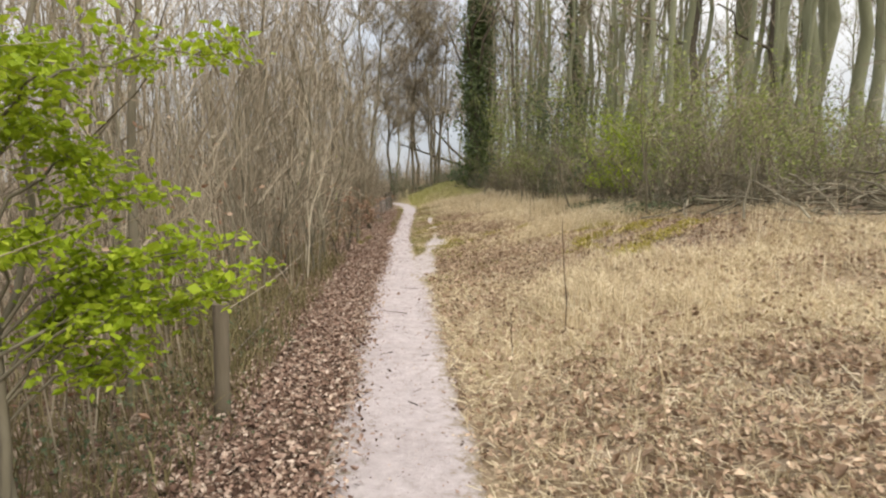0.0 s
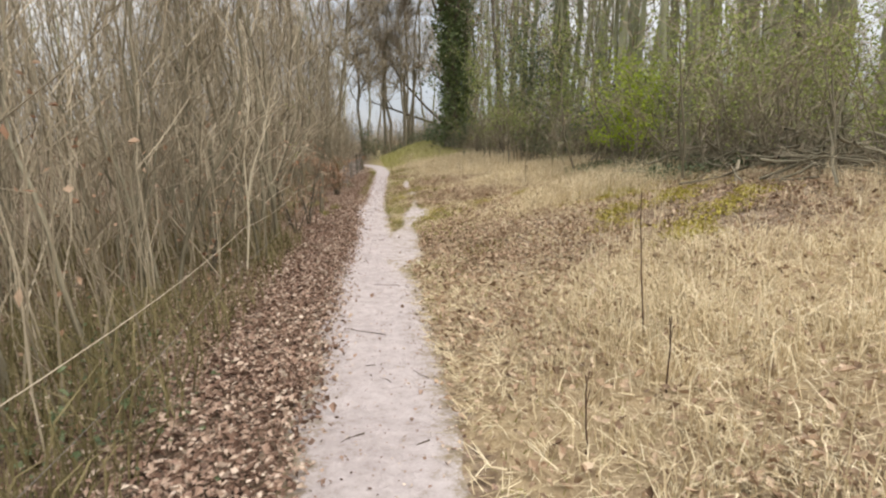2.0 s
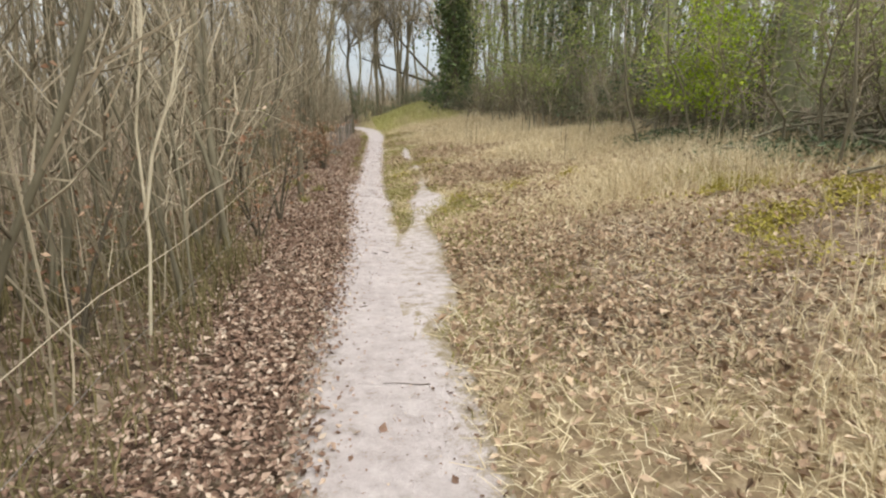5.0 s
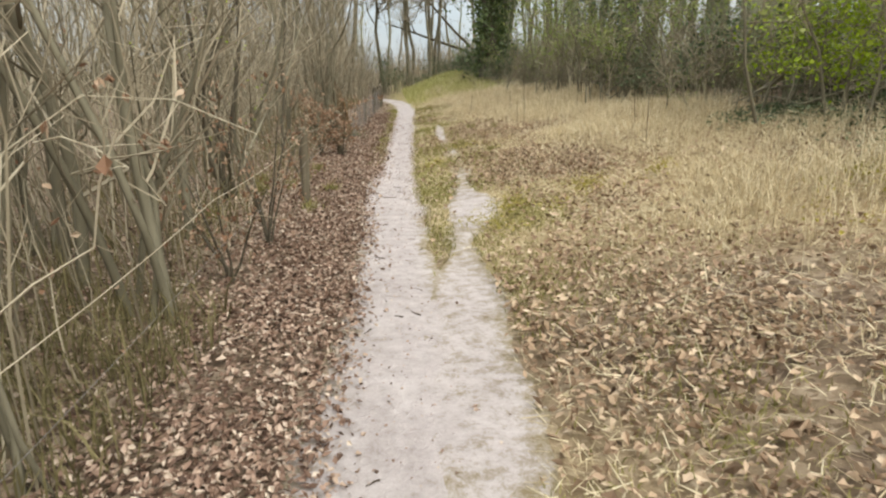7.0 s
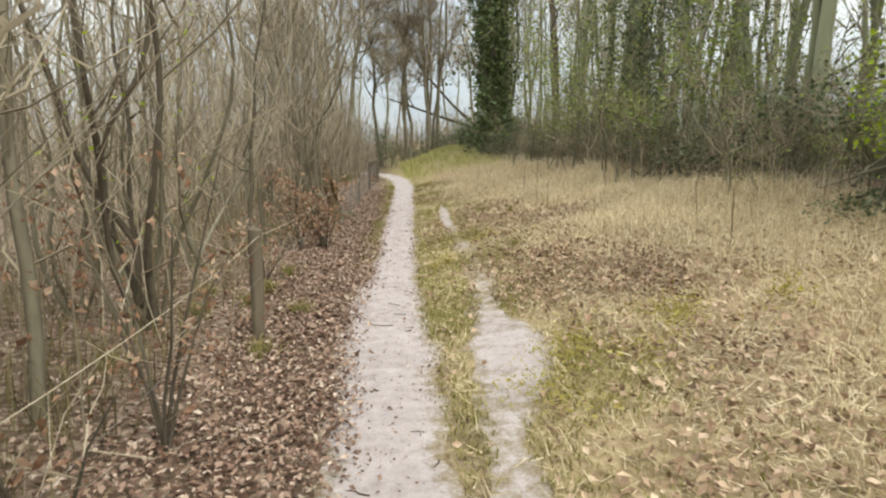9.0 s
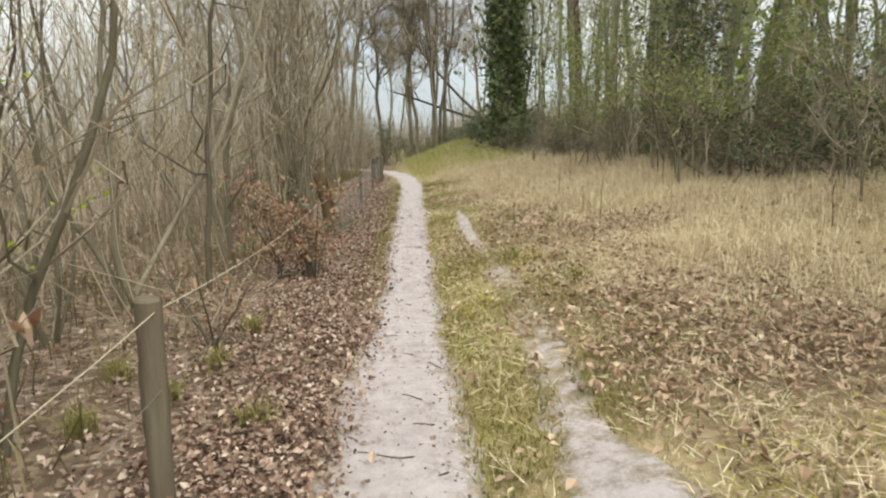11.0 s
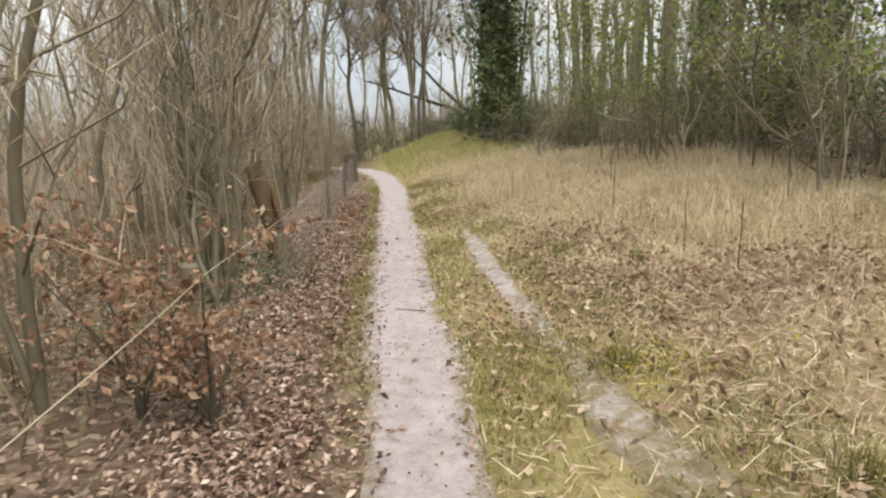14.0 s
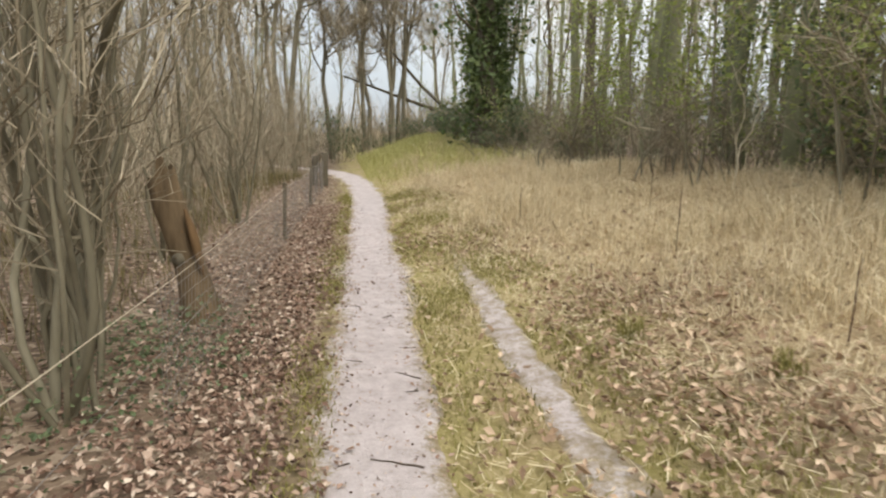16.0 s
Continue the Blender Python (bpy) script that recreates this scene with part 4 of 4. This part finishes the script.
def shrubs():
    dark, fresh, bare = "dark evergreen shrub at the wood's edge", "shrub just coming into fresh yellow-green leaf", "bare brown twiggy shrub at the wood's edge"
    kinds = [
        make_shrub(R, 2.0, 2.6, 1500, M_HOLLY, 0.07, dark, (7.0, 17.5, z_at(7.0, 17.5))),
        make_shrub(R, 2.8, 2.8, 1500, M_FRESH, 0.06, fresh, (6.2, 14.6, z_at(6.4, 14.6))),
        make_shrub(R, 2.0, 2.4, 0, None, 0.05, bare, (6.3, 12.2, z_at(6.3, 12.2)), 14),
        make_shrub(R, 4.2, 3.4, 1700, M_FRESH, 0.07, "tall shrub in fresh yellow-green leaf under the trees", (8.4, 15.6, z_at(8.4, 15.6)), 8),
        make_shrub(R, 1.5, 2.0, 1400, M_HOLLY, 0.07, "low dark bramble thicket at the wood's edge", (6.5, 20.5, z_at(6.5, 20.5)), 12),
    ]
    make_shrub(R, 5.2, 2.6, 5200, M_HOLLY, 0.075, "tall dark evergreen holly among bare trunks", (6.9, 25.0, z_at(6.9, 25.0)), 10)
    make_shrub(R, 2.3, 1.9, 4600, M_LIME, 0.055, "bright yellow-green bush at the wood's edge", (5.8, 15.9, z_at(5.8, 15.9)), 12)
    young = "young tree breaking into fresh yellow-green leaf"
    for x, y, h, w in [(6.6, 22.8, 5.2, 3.6), (5.9, 27.4, 5.0, 3.0), (6.0, 32.0, 5.2, 3.0)]:
        make_shrub(R, h, w, 3000, M_FRESH, 0.08, young, (x, y, z_at(x, y)), 6)
    for x, y, h, w in [(4.7, 47.5, 1.9, 3.2), (6.1, 45.4, 1.8, 2.8)]:
        make_shrub(R, h, w, 3600, M_HOLLY, 0.08, "low spreading evergreen bush behind the grassy bank", (x, y, z_at(x, y)), 12)
    make_shrub(R, 3.6, 3.0, 3000, M_FRESH, 0.065, "large bush in bright yellow-green spring leaf", (8.3, 19.0, z_at(8.3, 19.0)), 10)
    make_shrub(R, 2.6, 1.4, 1500, M_HOLLY, 0.075, "dark upright evergreen bush where the path bends", (-0.1, 49.4, z_at(-0.1, 49.4)), 8)
    spots = [(-1.9, 50.5, 4), (-3.3, 50.5, 0), (4.2, 51.5, 0), (6.2, 46.5, 0), (2.4, 53, 4), (5.4, 38.8, 4), (4.4, 42.5, 4), (6.2, 41.5, 0)]
    for y in np.arange(9.5, 50, 1.0):
        k = int(R.choice([2, 2, 1] if y < 14 else [2, 2, 4, 4, 1]))
        x, y = R.uniform(5.4, 6.0) + (0.7 if y < 14 else 0.3), float(y) + R.normal(0, 0.3)
        if not 13.4 < y < 17.6:
            spots.append((x, y, k))
    for y in np.arange(10, 48, 2.2):
        spots.append((R.uniform(6.6, 8.2), float(y) + R.normal(0, 0.5), int(R.choice([2, 1, 3, 3] if y < 22 else [0, 4, 2, 1, 3]))))
    for y in np.arange(52, 66, 1.3):
        spots.append((R.uniform(-9, 5), float(y), int(R.choice([0, 4, 4, 2]))))
    for _ in range(20):
        spots.append((R.uniform(7.2, 14), R.uniform(8, 52), int(R.choice([0, 1, 2, 3, 2]))))
    for _ in range(16):
        spots.append((R.uniform(8.5, 16), R.uniform(10, 24), int(R.choice([2, 2, 3, 1]))))
    for _ in range(18):
        spots.append((R.uniform(13, 40), R.uniform(8, 80), int(R.choice([1, 3, 3]))))
    for _ in range(18):
        spots.append((R.uniform(-22, 16), R.uniform(56, 90), int(R.choice([0, 2, 4, 4]))))
    for x, y, k in spots:
        w, h = float(R.uniform(0.6, 1.15)), float(R.uniform(0.45, 1.15))
        copy_thing(kinds[k], pose(x, y, z_at(x, y) - 0.03, 0, 0, float(R.uniform(0, 360))) @ Matrix.Diagonal((w, w, h, 1)))


coppice()
thicket()
wood()
shrubs()


# ---- single plants ----
def maple():
    """A young maple in lime-green leaf that hangs over the start of the path."""
    p = np.array((-1.45, 2.2, z_at(-1.45, 2.2)))
    ob = thing("young_maple", "young maple with bright lime-green spring leaves", "sapling", place=tuple(p))
    stem = np.array([[(0, 0, -0.05), (0.04, 0.03, 0.6), (0.0, 0.08, 1.2), (0.06, 0.05, 1.9), (0.02, 0.1, 2.6), (0.1, 0.1, 3.2)]])
    part("stem", mesh_of("stem", *tubes(stem, taper(1, 6, 0.022, 0.006), 6), M_BARK, True), ob)
    ends = [(0.55, 0.25, 1.5), (0.68, 0.15, 1.3), (0.84, 0.27, 1.16), (0.5, 0.05, 1.08), (0.55, 0.3, 1.0), (0.1, 0.2, 1.75), (0.3, -0.1, 1.85), (0.35, 0.2, 1.62), (0.45, 0.1, 0.9), (0.1, 0.2, 2.0), (0.15, 0.3, 1.0), (0.6, 0.35, 1.25), (0.3, 0.3, 1.1), (0.2, 0.0, 1.35), (0.72, 0.1, 2.0)]
    lines, t = [], np.linspace(0, 1, 6)[:, None]
    for e in ends:
        a = np.array((0.03, 0.05, max(0.25, e[2] - 0.25)))
        ln = a * (1 - t) + np.array(e) * t + R.normal(0, 0.015, (6, 3)) + np.array((0, 0, 0.08)) * np.sin(t * math.pi)
        lines.append(ln)
    lines = np.array(lines)
    tw = spread(R, lines, 5, 0.2, 0.02, 0.9, 4, 0.3, 1.0, 0.2)
    for ln in lines:
        part("branch", mesh_of("branch", *tubes(ln[None], taper(1, 6, 0.008, 0.003), 5), M_BARK, True), ob)
    spray("twig_spray", tubes(tw, taper(len(tw), 4, 0.003, 0.0012), 3), M_BARK, ob)
    pts = np.concatenate([lines[:, 2:].reshape(-1, 3), tw[:, 1:].reshape(-1, 3)])
    n = 5200
    at = pts[R.integers(0, len(pts), n)] + R.normal(0, 1, (n, 3)) * np.array((0.06, 0.06, 0.03))
    spray("foliage", leaves(R, at, 0.036, 0.5, 0.75, 0.3), M_LIME, ob)


def beech(place, height, n, label, spread_x=0.0):
    """A little beech that has kept its copper leaves."""
    ob = thing("young_beech", label, "sapling", place=place)
    k = 5
    lines = []
    for i in range(6):
        a = R.uniform(0, 6.28)
        e = np.array((math.cos(a) * 0.36 + spread_x, math.sin(a) * 0.38, height * R.uniform(0.6, 1.0)))
        t = np.linspace(0, 1, k)[:, None]
        lines.append(e * t ** np.array([1.4, 1.4, 1.0]) + R.normal(0, 0.012, (k, 3)) + np.array((0, 0, -0.03)))
    lines = np.array(lines)
    tw = spread(R, lines, 7, 0.48, 0.1, 0.9, 4, 0.15, 1.0, 0.3)
    for ln in lines:
        part("stem", mesh_of("stem", *tubes(ln[None], taper(1, k, 0.012, 0.003), 5), M_DARKBARK, True), ob)
    spray("twig_spray", tubes(tw, taper(len(tw), 4, 0.0035, 0.0012), 3), M_TWIG, ob)
    pts = np.concatenate([lines[:, 2:].reshape(-1, 3), tw[:, 1:].reshape(-1, 3)])
    at = pts[R.integers(0, len(pts), n)] + R.normal(0, 0.025, (n, 3))
    spray("foliage", leaves(R, at, 0.043, 0.1, 0.5, 0.5), M_COPPER, ob)


def leafy_twig():
    """A long pale twig with a few orange leaves that reaches towards the path."""
    p = (-1.55, 10.3, 0.0)
    ob = thing("arching_twig", "pale arching twig with a few withered orange leaves", "twig", place=(p[0], p[1], z_at(p[0], p[1])))
    ln = np.array([[(0, 0, -0.03), (0.05, 0.1, 0.7), (0.12, 0.2, 1.25), (0.42, 0.25, 1.46), (0.75, 0.28, 1.44), (1.05, 0.3, 1.3)], [(0.1, 0.15, 1.1), (0.2, 0.2, 1.22), (0.3, 0.1, 1.3), (0.45, 0.0, 1.33), (0.6, -0.1, 1.3), (0.72, -0.15, 1.24)]])
    tw = spread(R, ln, 5, 0.22, 0.1, 0.9, 4, 0.4, 1.0, 0.2)
    part("stem", mesh_of("stem", *merge(tubes(ln, taper(2, 6, 0.006, 0.002), 5), tubes(tw, taper(len(tw), 4, 0.002, 0.001), 3)), M_PALE), ob)
    pts = tw[:, 2:].reshape(-1, 3)
    at = pts[R.integers(0, len(pts), 26)]
    spray("foliage", leaves(R, at, 0.05, 0.1, 0.5, 0.4), M_COPPER, ob)


def pale_sapling(x, y, h):
    ob = thing("dead_sapling", "pale bleached dead sapling among brown shoots", "sapling", place=(x, y, z_at(x, y)))
    ln = np.array([[(0, 0, -0.05), (0.05, 0.05, 0.25 * h), (0.02, 0.1, 0.5 * h), (0.12, 0.1, 0.75 * h), (0.1, 0.15, h)], [(0.04, 0.05, 0.3 * h), (0.1, 0.1, 0.45 * h), (0.25, 0.1, 0.6 * h), (0.32, 0.15, 0.75 * h), (0.45, 0.15, 0.9 * h)]])
    tw = spread(R, ln, 8, 0.5, 0.7, 0.7, 4, 0.3, 1.0, 0.2)
    part("stem", mesh_of("stem", *tubes(ln, taper(2, 5, 0.013, 0.004), 6), M_PALE, True), ob)
    spray("branchwork", tubes(tw, taper(len(tw), 4, 0.006, 0.002), 3), M_PALE, ob)


maple()
beech((-0.84, 19.5, z_at(-0.84, 19.5)), 1.05, 1250, "young beech holding crisp copper-brown dead leaves by the fence")
beech((-1.25, 19.7, z_at(-1.25, 19.7)), 1.0, 750, "small beech full of copper leaves behind the wire")
beech((-1.08, 13.5, z_at(-1.08, 13.5)), 1.55, 280, "slim young beech hung with rusty dead leaves")
beech((-1.3, 17.2, z_at(-1.3, 17.2)), 0.8, 150, "low beech shoot with rusty dead leaves")
beech((-1.2, 12.6, z_at(-1.2, 12.6)), 1.1, 150, "young beech holding a few rusty dead leaves")
beech((-1.75, 9.4, z_at(-1.75, 9.4)), 1.2, 90, "young beech holding a few rusty dead leaves")
leafy_twig()
pale_sapling(-1.4, 9.5, 2.6)
pale_sapling(-2.3, 13.2, 3.0)
pale_sapling(5.2, 22.7, 1.7)
pale_sapling(5.3, 26.4, 1.3)


# ---- fence ----
def fence():
    ob = thing("wire_fence", "old wire fence on weathered wooden posts", "fence")
    posts = [(-1.15, 3.95, 0.76), (-0.98, 15.28, 0.89), (-0.9, 19.65, 0.82), (-0.72, 27.6, 0.8), (-0.55, 31.6, 0.8), (-0.42, 35.6, 0.88)]
    for x, y, h in posts:
        z = z_at(x, y)
        lx, ly = R.normal(0, 0.03, 2)
        t = np.linspace(0, 1, 6)[:, None]
        ln = np.array([x, y, z - 0.15]) + np.array([lx, ly, h + 0.15]) * t
        r = (0.03 if 27 < y < 32 else 0.052) + R.normal(0, 0.002, (1, 6))
        v, f = tubes(ln[None], np.concatenate([r, [[0.046]], [[0.002]]], 1)[:, [0, 1, 2, 3, 4, 5]], 9)
        top = tubes(np.array([[ln[-1], ln[-1] + (0.001, 0, 0.012), ln[-1] + (0.002, 0, 0.016)]]), np.array([[0.98, 0.8, 0.04]]) * r[0, -1], 9)
        part("post", mesh_of("post", *merge((v, f), top), M_POST, True), ob)
    ps = np.array([(x, y, z_at(x, y) + h) for x, y, h in posts[:1] + [(-1.22, 8.3, 0.74), (-1.15, 12.0, 0.8)] + posts[1:]])
    for dz, sag in ((-0.04, 0.05), (-0.36, 0.03)):
        pts = []
        for a, b in zip(ps[:-1], ps[1:]):
            for s in np.linspace(0, 1, 8)[:-1]:
                pts.append(a * (1 - s) + b * s + np.array([0.05, 0, dz - sag * 4 * s * (1 - s)]))
        ln = np.array(pts)[None]
        part("wire", mesh_of("wire", *tubes(ln, np.full(ln.shape[:2], 0.003 if dz > -0.1 else 0.002), 4), M_ROPE if dz > -0.1 else M_WIRE, True), ob)
    # wire netting on the further stretch
    ys = np.arange(21.8, 35.4, 0.075)
    xs = np.interp(ys, ps[:, 1], ps[:, 0]) + 0.055
    g = land(xs, ys)
    up = np.stack([np.stack([xs, ys, g + 0.02], -1), np.stack([xs, ys, g + 0.4], -1), np.stack([xs, ys, g + 0.74], -1)], 1)
    up[:, 1, 0] += 0.02 * np.sin(ys * 3)
    rows = np.stack([np.stack([xs + 0.02 * np.sin(ys * 3) * math.sin(h * 4), ys, g + h], -1) for h in np.arange(0.03, 0.76, 0.09)], 0)
    net = merge(tubes(up, np.full(up.shape[:2], 0.0014), 3), tubes(rows, np.full(rows.shape[:2], 0.0014), 3))
    part("netting", mesh_of("netting", *net, M_WIRE), ob, "sagging grey wire netting")


def strainer_posts():
    """Two stout dark posts side by side where the fence ends."""
    for x, y, h in [(-0.36, 35.95, 0.92), (-0.62, 36.0, 0.82)]:
        ob = thing("fence_post", "stout dark weathered post at the end of the fence", "post", "end posts of the fence", (x, y, z_at(x, y)))
        v, f = tubes(np.array([[(0, 0, -0.1), (0.0, 0, 0.3), (0.01, 0, 0.6), (0.02, 0, h - 0.03), (0.02, 0, h), (0.02, 0, h + 0.005)]]), np.array([[0.1, 0.095, 0.092, 0.09, 0.075, 0.004]]), 10)
        part("shaft", mesh_of("shaft", v, f, M_DARKBARK, True), ob)


def broken_trunk():
    """A rotten leaning trunk, snapped off, whose split side shows orange wood."""
    x, y = -1.06, 23.9
    ob = thing("rotten_trunk", "snapped rotten trunk leaning, with split orange wood", "stump", place=(x, y, z_at(x, y)))
    n = 18
    hs = np.array([-0.1, 0.03, 0.15, 0.3, 0.45, 0.6, 0.75, 0.9, 1.02, 1.14])
    a = np.linspace(0, 2 * math.pi, n, endpoint=False)
    rad = np.interp(hs, [-0.1, 0.1, 0.4, 0.8, 1.14], [0.2, 0.145, 0.115, 0.125, 0.1])[:, None] * (1 + 0.1 * np.sin(3 * a[None] + 2.2 * hs[:, None]) + 0.06 * np.sin(7 * a[None] - 3 * hs[:, None]) + R.normal(0, 0.025, (10, n)))
    lean = np.interp(hs, [0, 0.4, 1.14], [0, -0.07, -0.25])[:, None]
    z = np.repeat(hs[:, None], n, 1)
    z[-1] += 0.13 * np.sin(a + 2.4) + R.normal(0, 0.05, n)
    z[-2] += 0.05 * np.sin(a + 2.4)
    v = np.stack([rad * np.cos(a) + lean, rad * np.sin(a), z], -1).reshape(-1, 3)
    i = np.arange(10 * n).reshape(10, n)
    f = np.stack([i[:-1], np.roll(i, -1, 1)[:-1], np.roll(i, -1, 1)[1:], i[1:]], -1).reshape(-1, 4)
    part("trunk", mesh_of("trunk", v, f, M_STUMP, True), ob)
    # torn heartwood inside the hollow top, and the split strip down one side
    core = tubes(np.array([[(-0.14, 0, 0.7), (-0.2, 0, 0.95), (-0.23, 0.01, 1.05)]]), np.array([[0.11, 0.085, 0.01]]), 9)
    part("heartwood", mesh_of("heartwood", *core, M_ROT, True), ob, "crumbling dark orange heartwood")
    strip_ln = np.array([[(0.05, -0.1, 0.38), (0.02, -0.112, 0.55), (-0.01, -0.116, 0.72), (-0.06, -0.105, 0.9)]])
    part("split", mesh_of("split", *tubes(strip_ln, np.array([[0.008, 0.034, 0.036, 0.01]]), 7), M_ROT, True), ob, "bare split of orange wood")
    knot = tubes(np.array([[(-0.12, -0.08, 0.5), (-0.13, -0.13, 0.52), (-0.135, -0.145, 0.525)]]), np.array([[0.06, 0.05, 0.006]]), 8)
    part("knot", mesh_of("knot", *knot, M_DARKBARK, True), ob, "dark knot on the trunk")


def pale_branch():
    """A dead bleached branch that juts out of the scrub at the wood's edge."""
    ob = thing("dead_branch", "bleached dead branch jutting from brown scrub", "branch", place=(6.5, 29.8, z_at(6.5, 29.8)))
    ln = np.array([[(0.25, 0.1, -0.05), (0.1, 0.05, 0.35), (-0.25, 0, 0.58), (-0.7, -0.1, 0.66), (-1.1, -0.2, 0.7), (-1.5, -0.25, 0.86)]])
    tw = spread(R, ln, 5, 0.35, 0.2, 0.8, 4, 0.4, 1.0, 0.4)
    part("stem", mesh_of("stem", *tubes(ln, taper(1, 6, 0.03, 0.014), 6), M_PALE, True), ob)
    spray("branchwork", tubes(tw, taper(len(tw), 4, 0.009, 0.003, R), 3), M_PALE, ob)


def tufts():
    for x, y in [(-1.62, 15.95), (-1.32, 16.35), (-1.2, 16.9), (-1.75, 16.7), (-0.75, 16.0), (-1.1, 17.6), (-1.9, 14.8), (-0.9, 14.9), (1.35, 19.6), (1.7, 18.3), (2.3, 21.5), (1.9, 22.4)]:
        ob = thing("grass_tuft", "small tuft of fresh green grass in dead leaves", "grass", "green tufts among the leaves", (x, y, z_at(x, y)))
        n = 90
        at = np.concatenate([R.normal(0, 0.045, (n, 2)), np.full((n, 1), -0.01)], 1)
        spray("foliage", blades(R, at, 0.19, 0.004, 0.45, 0.5), M_GREENGRASS, ob)


fence()
strainer_posts()
broken_trunk()
pale_branch()
tufts()


# ---- small things ----
def sticks():
    spots = [(0.3, 6.2, 0.2, 35), (0.15, 8.75, 0.3, 80), (-0.02, 7.2, 0.45, 45), (-0.04, 17.44, 0.16, 70), (0.26, 16.75, 0.18, 30), (0.09, 16.24, 0.17, 60), (-0.05, 15.6, 0.33, 70), (0.15, 15.9, 0.14, 70), (0.1, 17.0, 0.12, 50), (0.3, 21.4, 0.3, 60), (0.45, 22.4, 0.22, 50), (-0.1, 13.0, 0.14, 70), (0.2, 12.2, 0.1, 40)]
    for _ in range(26):
        y = R.uniform(4, 27)
        spots.append((float(path_x(y)) + R.uniform(-0.25, 0.25), float(y), R.uniform(0.05, 0.14), R.uniform(20, 160)))
    for x, y, ln, a in spots:
        t = np.linspace(-0.5, 0.5, 6)
        a = radians(a + 90)
        k = np.cumsum(R.normal(0, 0.04, 6))
        ln = ln * 0.85
        line = np.stack([x + (math.cos(a) * t - math.sin(a) * k) * ln, y + (math.sin(a) * t + math.cos(a) * k) * ln, np.full(6, z_at(x, y) + 0.014)], -1)
        r = taper(1, 6, 0.0048, 0.002, R)
        ob = new("stick", mesh_of("stick", *tubes(line[None], r, 5), M_STICK, True))
        tagged(ob, "short dark broken stick lying on the path", "stick", "sticks on the path")


def stalks():
    for x, y, h in [(1.71, 6.02, 1.0), (0.95, 4.96, 0.45), (1.5, 5.3, 0.5), (2.82, 21.7, 0.55), (2.79, 20.8, 0.6), (3.6, 16.5, 0.7), (4.1, 18.2, 0.6), (3.1, 24, 0.7), (3.9, 26, 0.7), (2.5, 27, 0.6), (4.4, 22.5, 0.8)]:
        ob = thing("dead_stalk", "dark dead weed stalk standing in dry grass", "plant stalk", "dead stalks in the field", (x, y, z_at(x, y)))
        ln = trunk_line(R, h, 7, 0.03, 0.008)
        tw = spread(R, ln, 3, 0.08, 0.9, 0.3, 3, 0.6, 1.0, 0.1)
        part("stem", mesh_of("stem", *tubes(ln, taper(1, 7, 0.0055, 0.003), 5), M_STALK, True), ob)
        spray("seed_head", tubes(tw, taper(len(tw), 3, 0.002, 0.003), 3), M_STALK, ob)


def brush_pile(x, y, w, n, label):
    """Cut branches heaped at the wood's edge."""
    ob = thing("brush_pile", label, "brushwood", "heaps of cut brushwood", (x, y, z_at(x, y)))
    c = np.stack([R.normal(0, w * 0.45, n), R.normal(0, w * 0.8, n), np.abs(R.normal(0, 0.22, n)) + 0.05], -1)
    a, ln = R.normal(1.2, 0.8, n), R.uniform(0.5, 1.8, n)
    d = np.stack([np.cos(a), np.sin(a), R.normal(0, 0.18, n)], -1) * ln[:, None]
    t = np.linspace(-0.5, 0.5, 5)[None, :, None]
    lines = c[:, None] + d[:, None] * t + np.cumsum(R.normal(0, 0.03, (n, 5, 3)), 1)
    base = land(lines[..., 0] + x, lines[..., 1] + y) - z_at(x, y)
    lines[..., 2] = np.maximum(lines[..., 2] + base, base + 0.01)
    tw = spread(R, lines, 4, 0.35, 0.3, 0.9, 3, 0.1, 1.0, 0.3)
    for ln in lines:
        part("branch", mesh_of("branch", *tubes(ln[None], taper(1, 5, 0.022, 0.009, R), 5), M_BARK, True), ob)
    spray("twig_tangle", tubes(tw, taper(len(tw), 3, 0.005, 0.002), 3), M_TWIG, ob)


def stake():
    x, y = 5.14, 10.63
    ob = thing("white_stake", "short white-tipped wooden stake", "stake", place=(x, y, z_at(x, y)))
    part("shaft", mesh_of("shaft", *tubes(np.array([[(0, 0, -0.1), (0.01, 0, 0.2), (0.03, 0.0, 0.36)]]), np.array([[0.022, 0.022, 0.019]]), 7), M_PALE, True), ob)


def fallen_tree():
    ob = thing("leaning_tree", "dead tree leaning across between standing trunks", "tree", place=(8.4, 60, z_at(8.4, 60)))
    ln = np.array([[(0.5, 0, -0.2), (-1.0, 0, 1.6), (-3.0, 0.2, 3.4), (-5.0, 0.3, 5.6), (-6.4, 0.3, 7.6)], [(-0.3, 0.3, 0.6), (-2.0, 0.4, 1.9), (-4.2, 0.5, 2.6), (-6.2, 0.6, 3.3), (-8.0, 0.6, 3.9)]])
    tw = spread(R, ln, 16, 1.8, 0.5, 0.8, 4, 0.25, 1.0, 0.3)
    part("trunk", mesh_of("trunk", *tubes(ln, taper(2, 5, 0.16, 0.05), 7), M_DARKBARK, True), ob)
    spray("branchwork", tubes(tw, taper(len(tw), 4, 0.035, 0.01, R), 4), M_DARKBARK, ob)


sticks()
stalks()
for bx, by, bw, bn in [(6.4, 10.2, 1.3, 90), (7.2, 8.4, 1.4, 80), (6.2, 12.6, 0.9, 50), (6.3, 16.4, 0.8, 40), (6.2, 24.5, 0.8, 40)]:
    brush_pile(bx, by, bw, bn, "heap of tangled grey-brown cut branches")
stake()
fallen_tree()
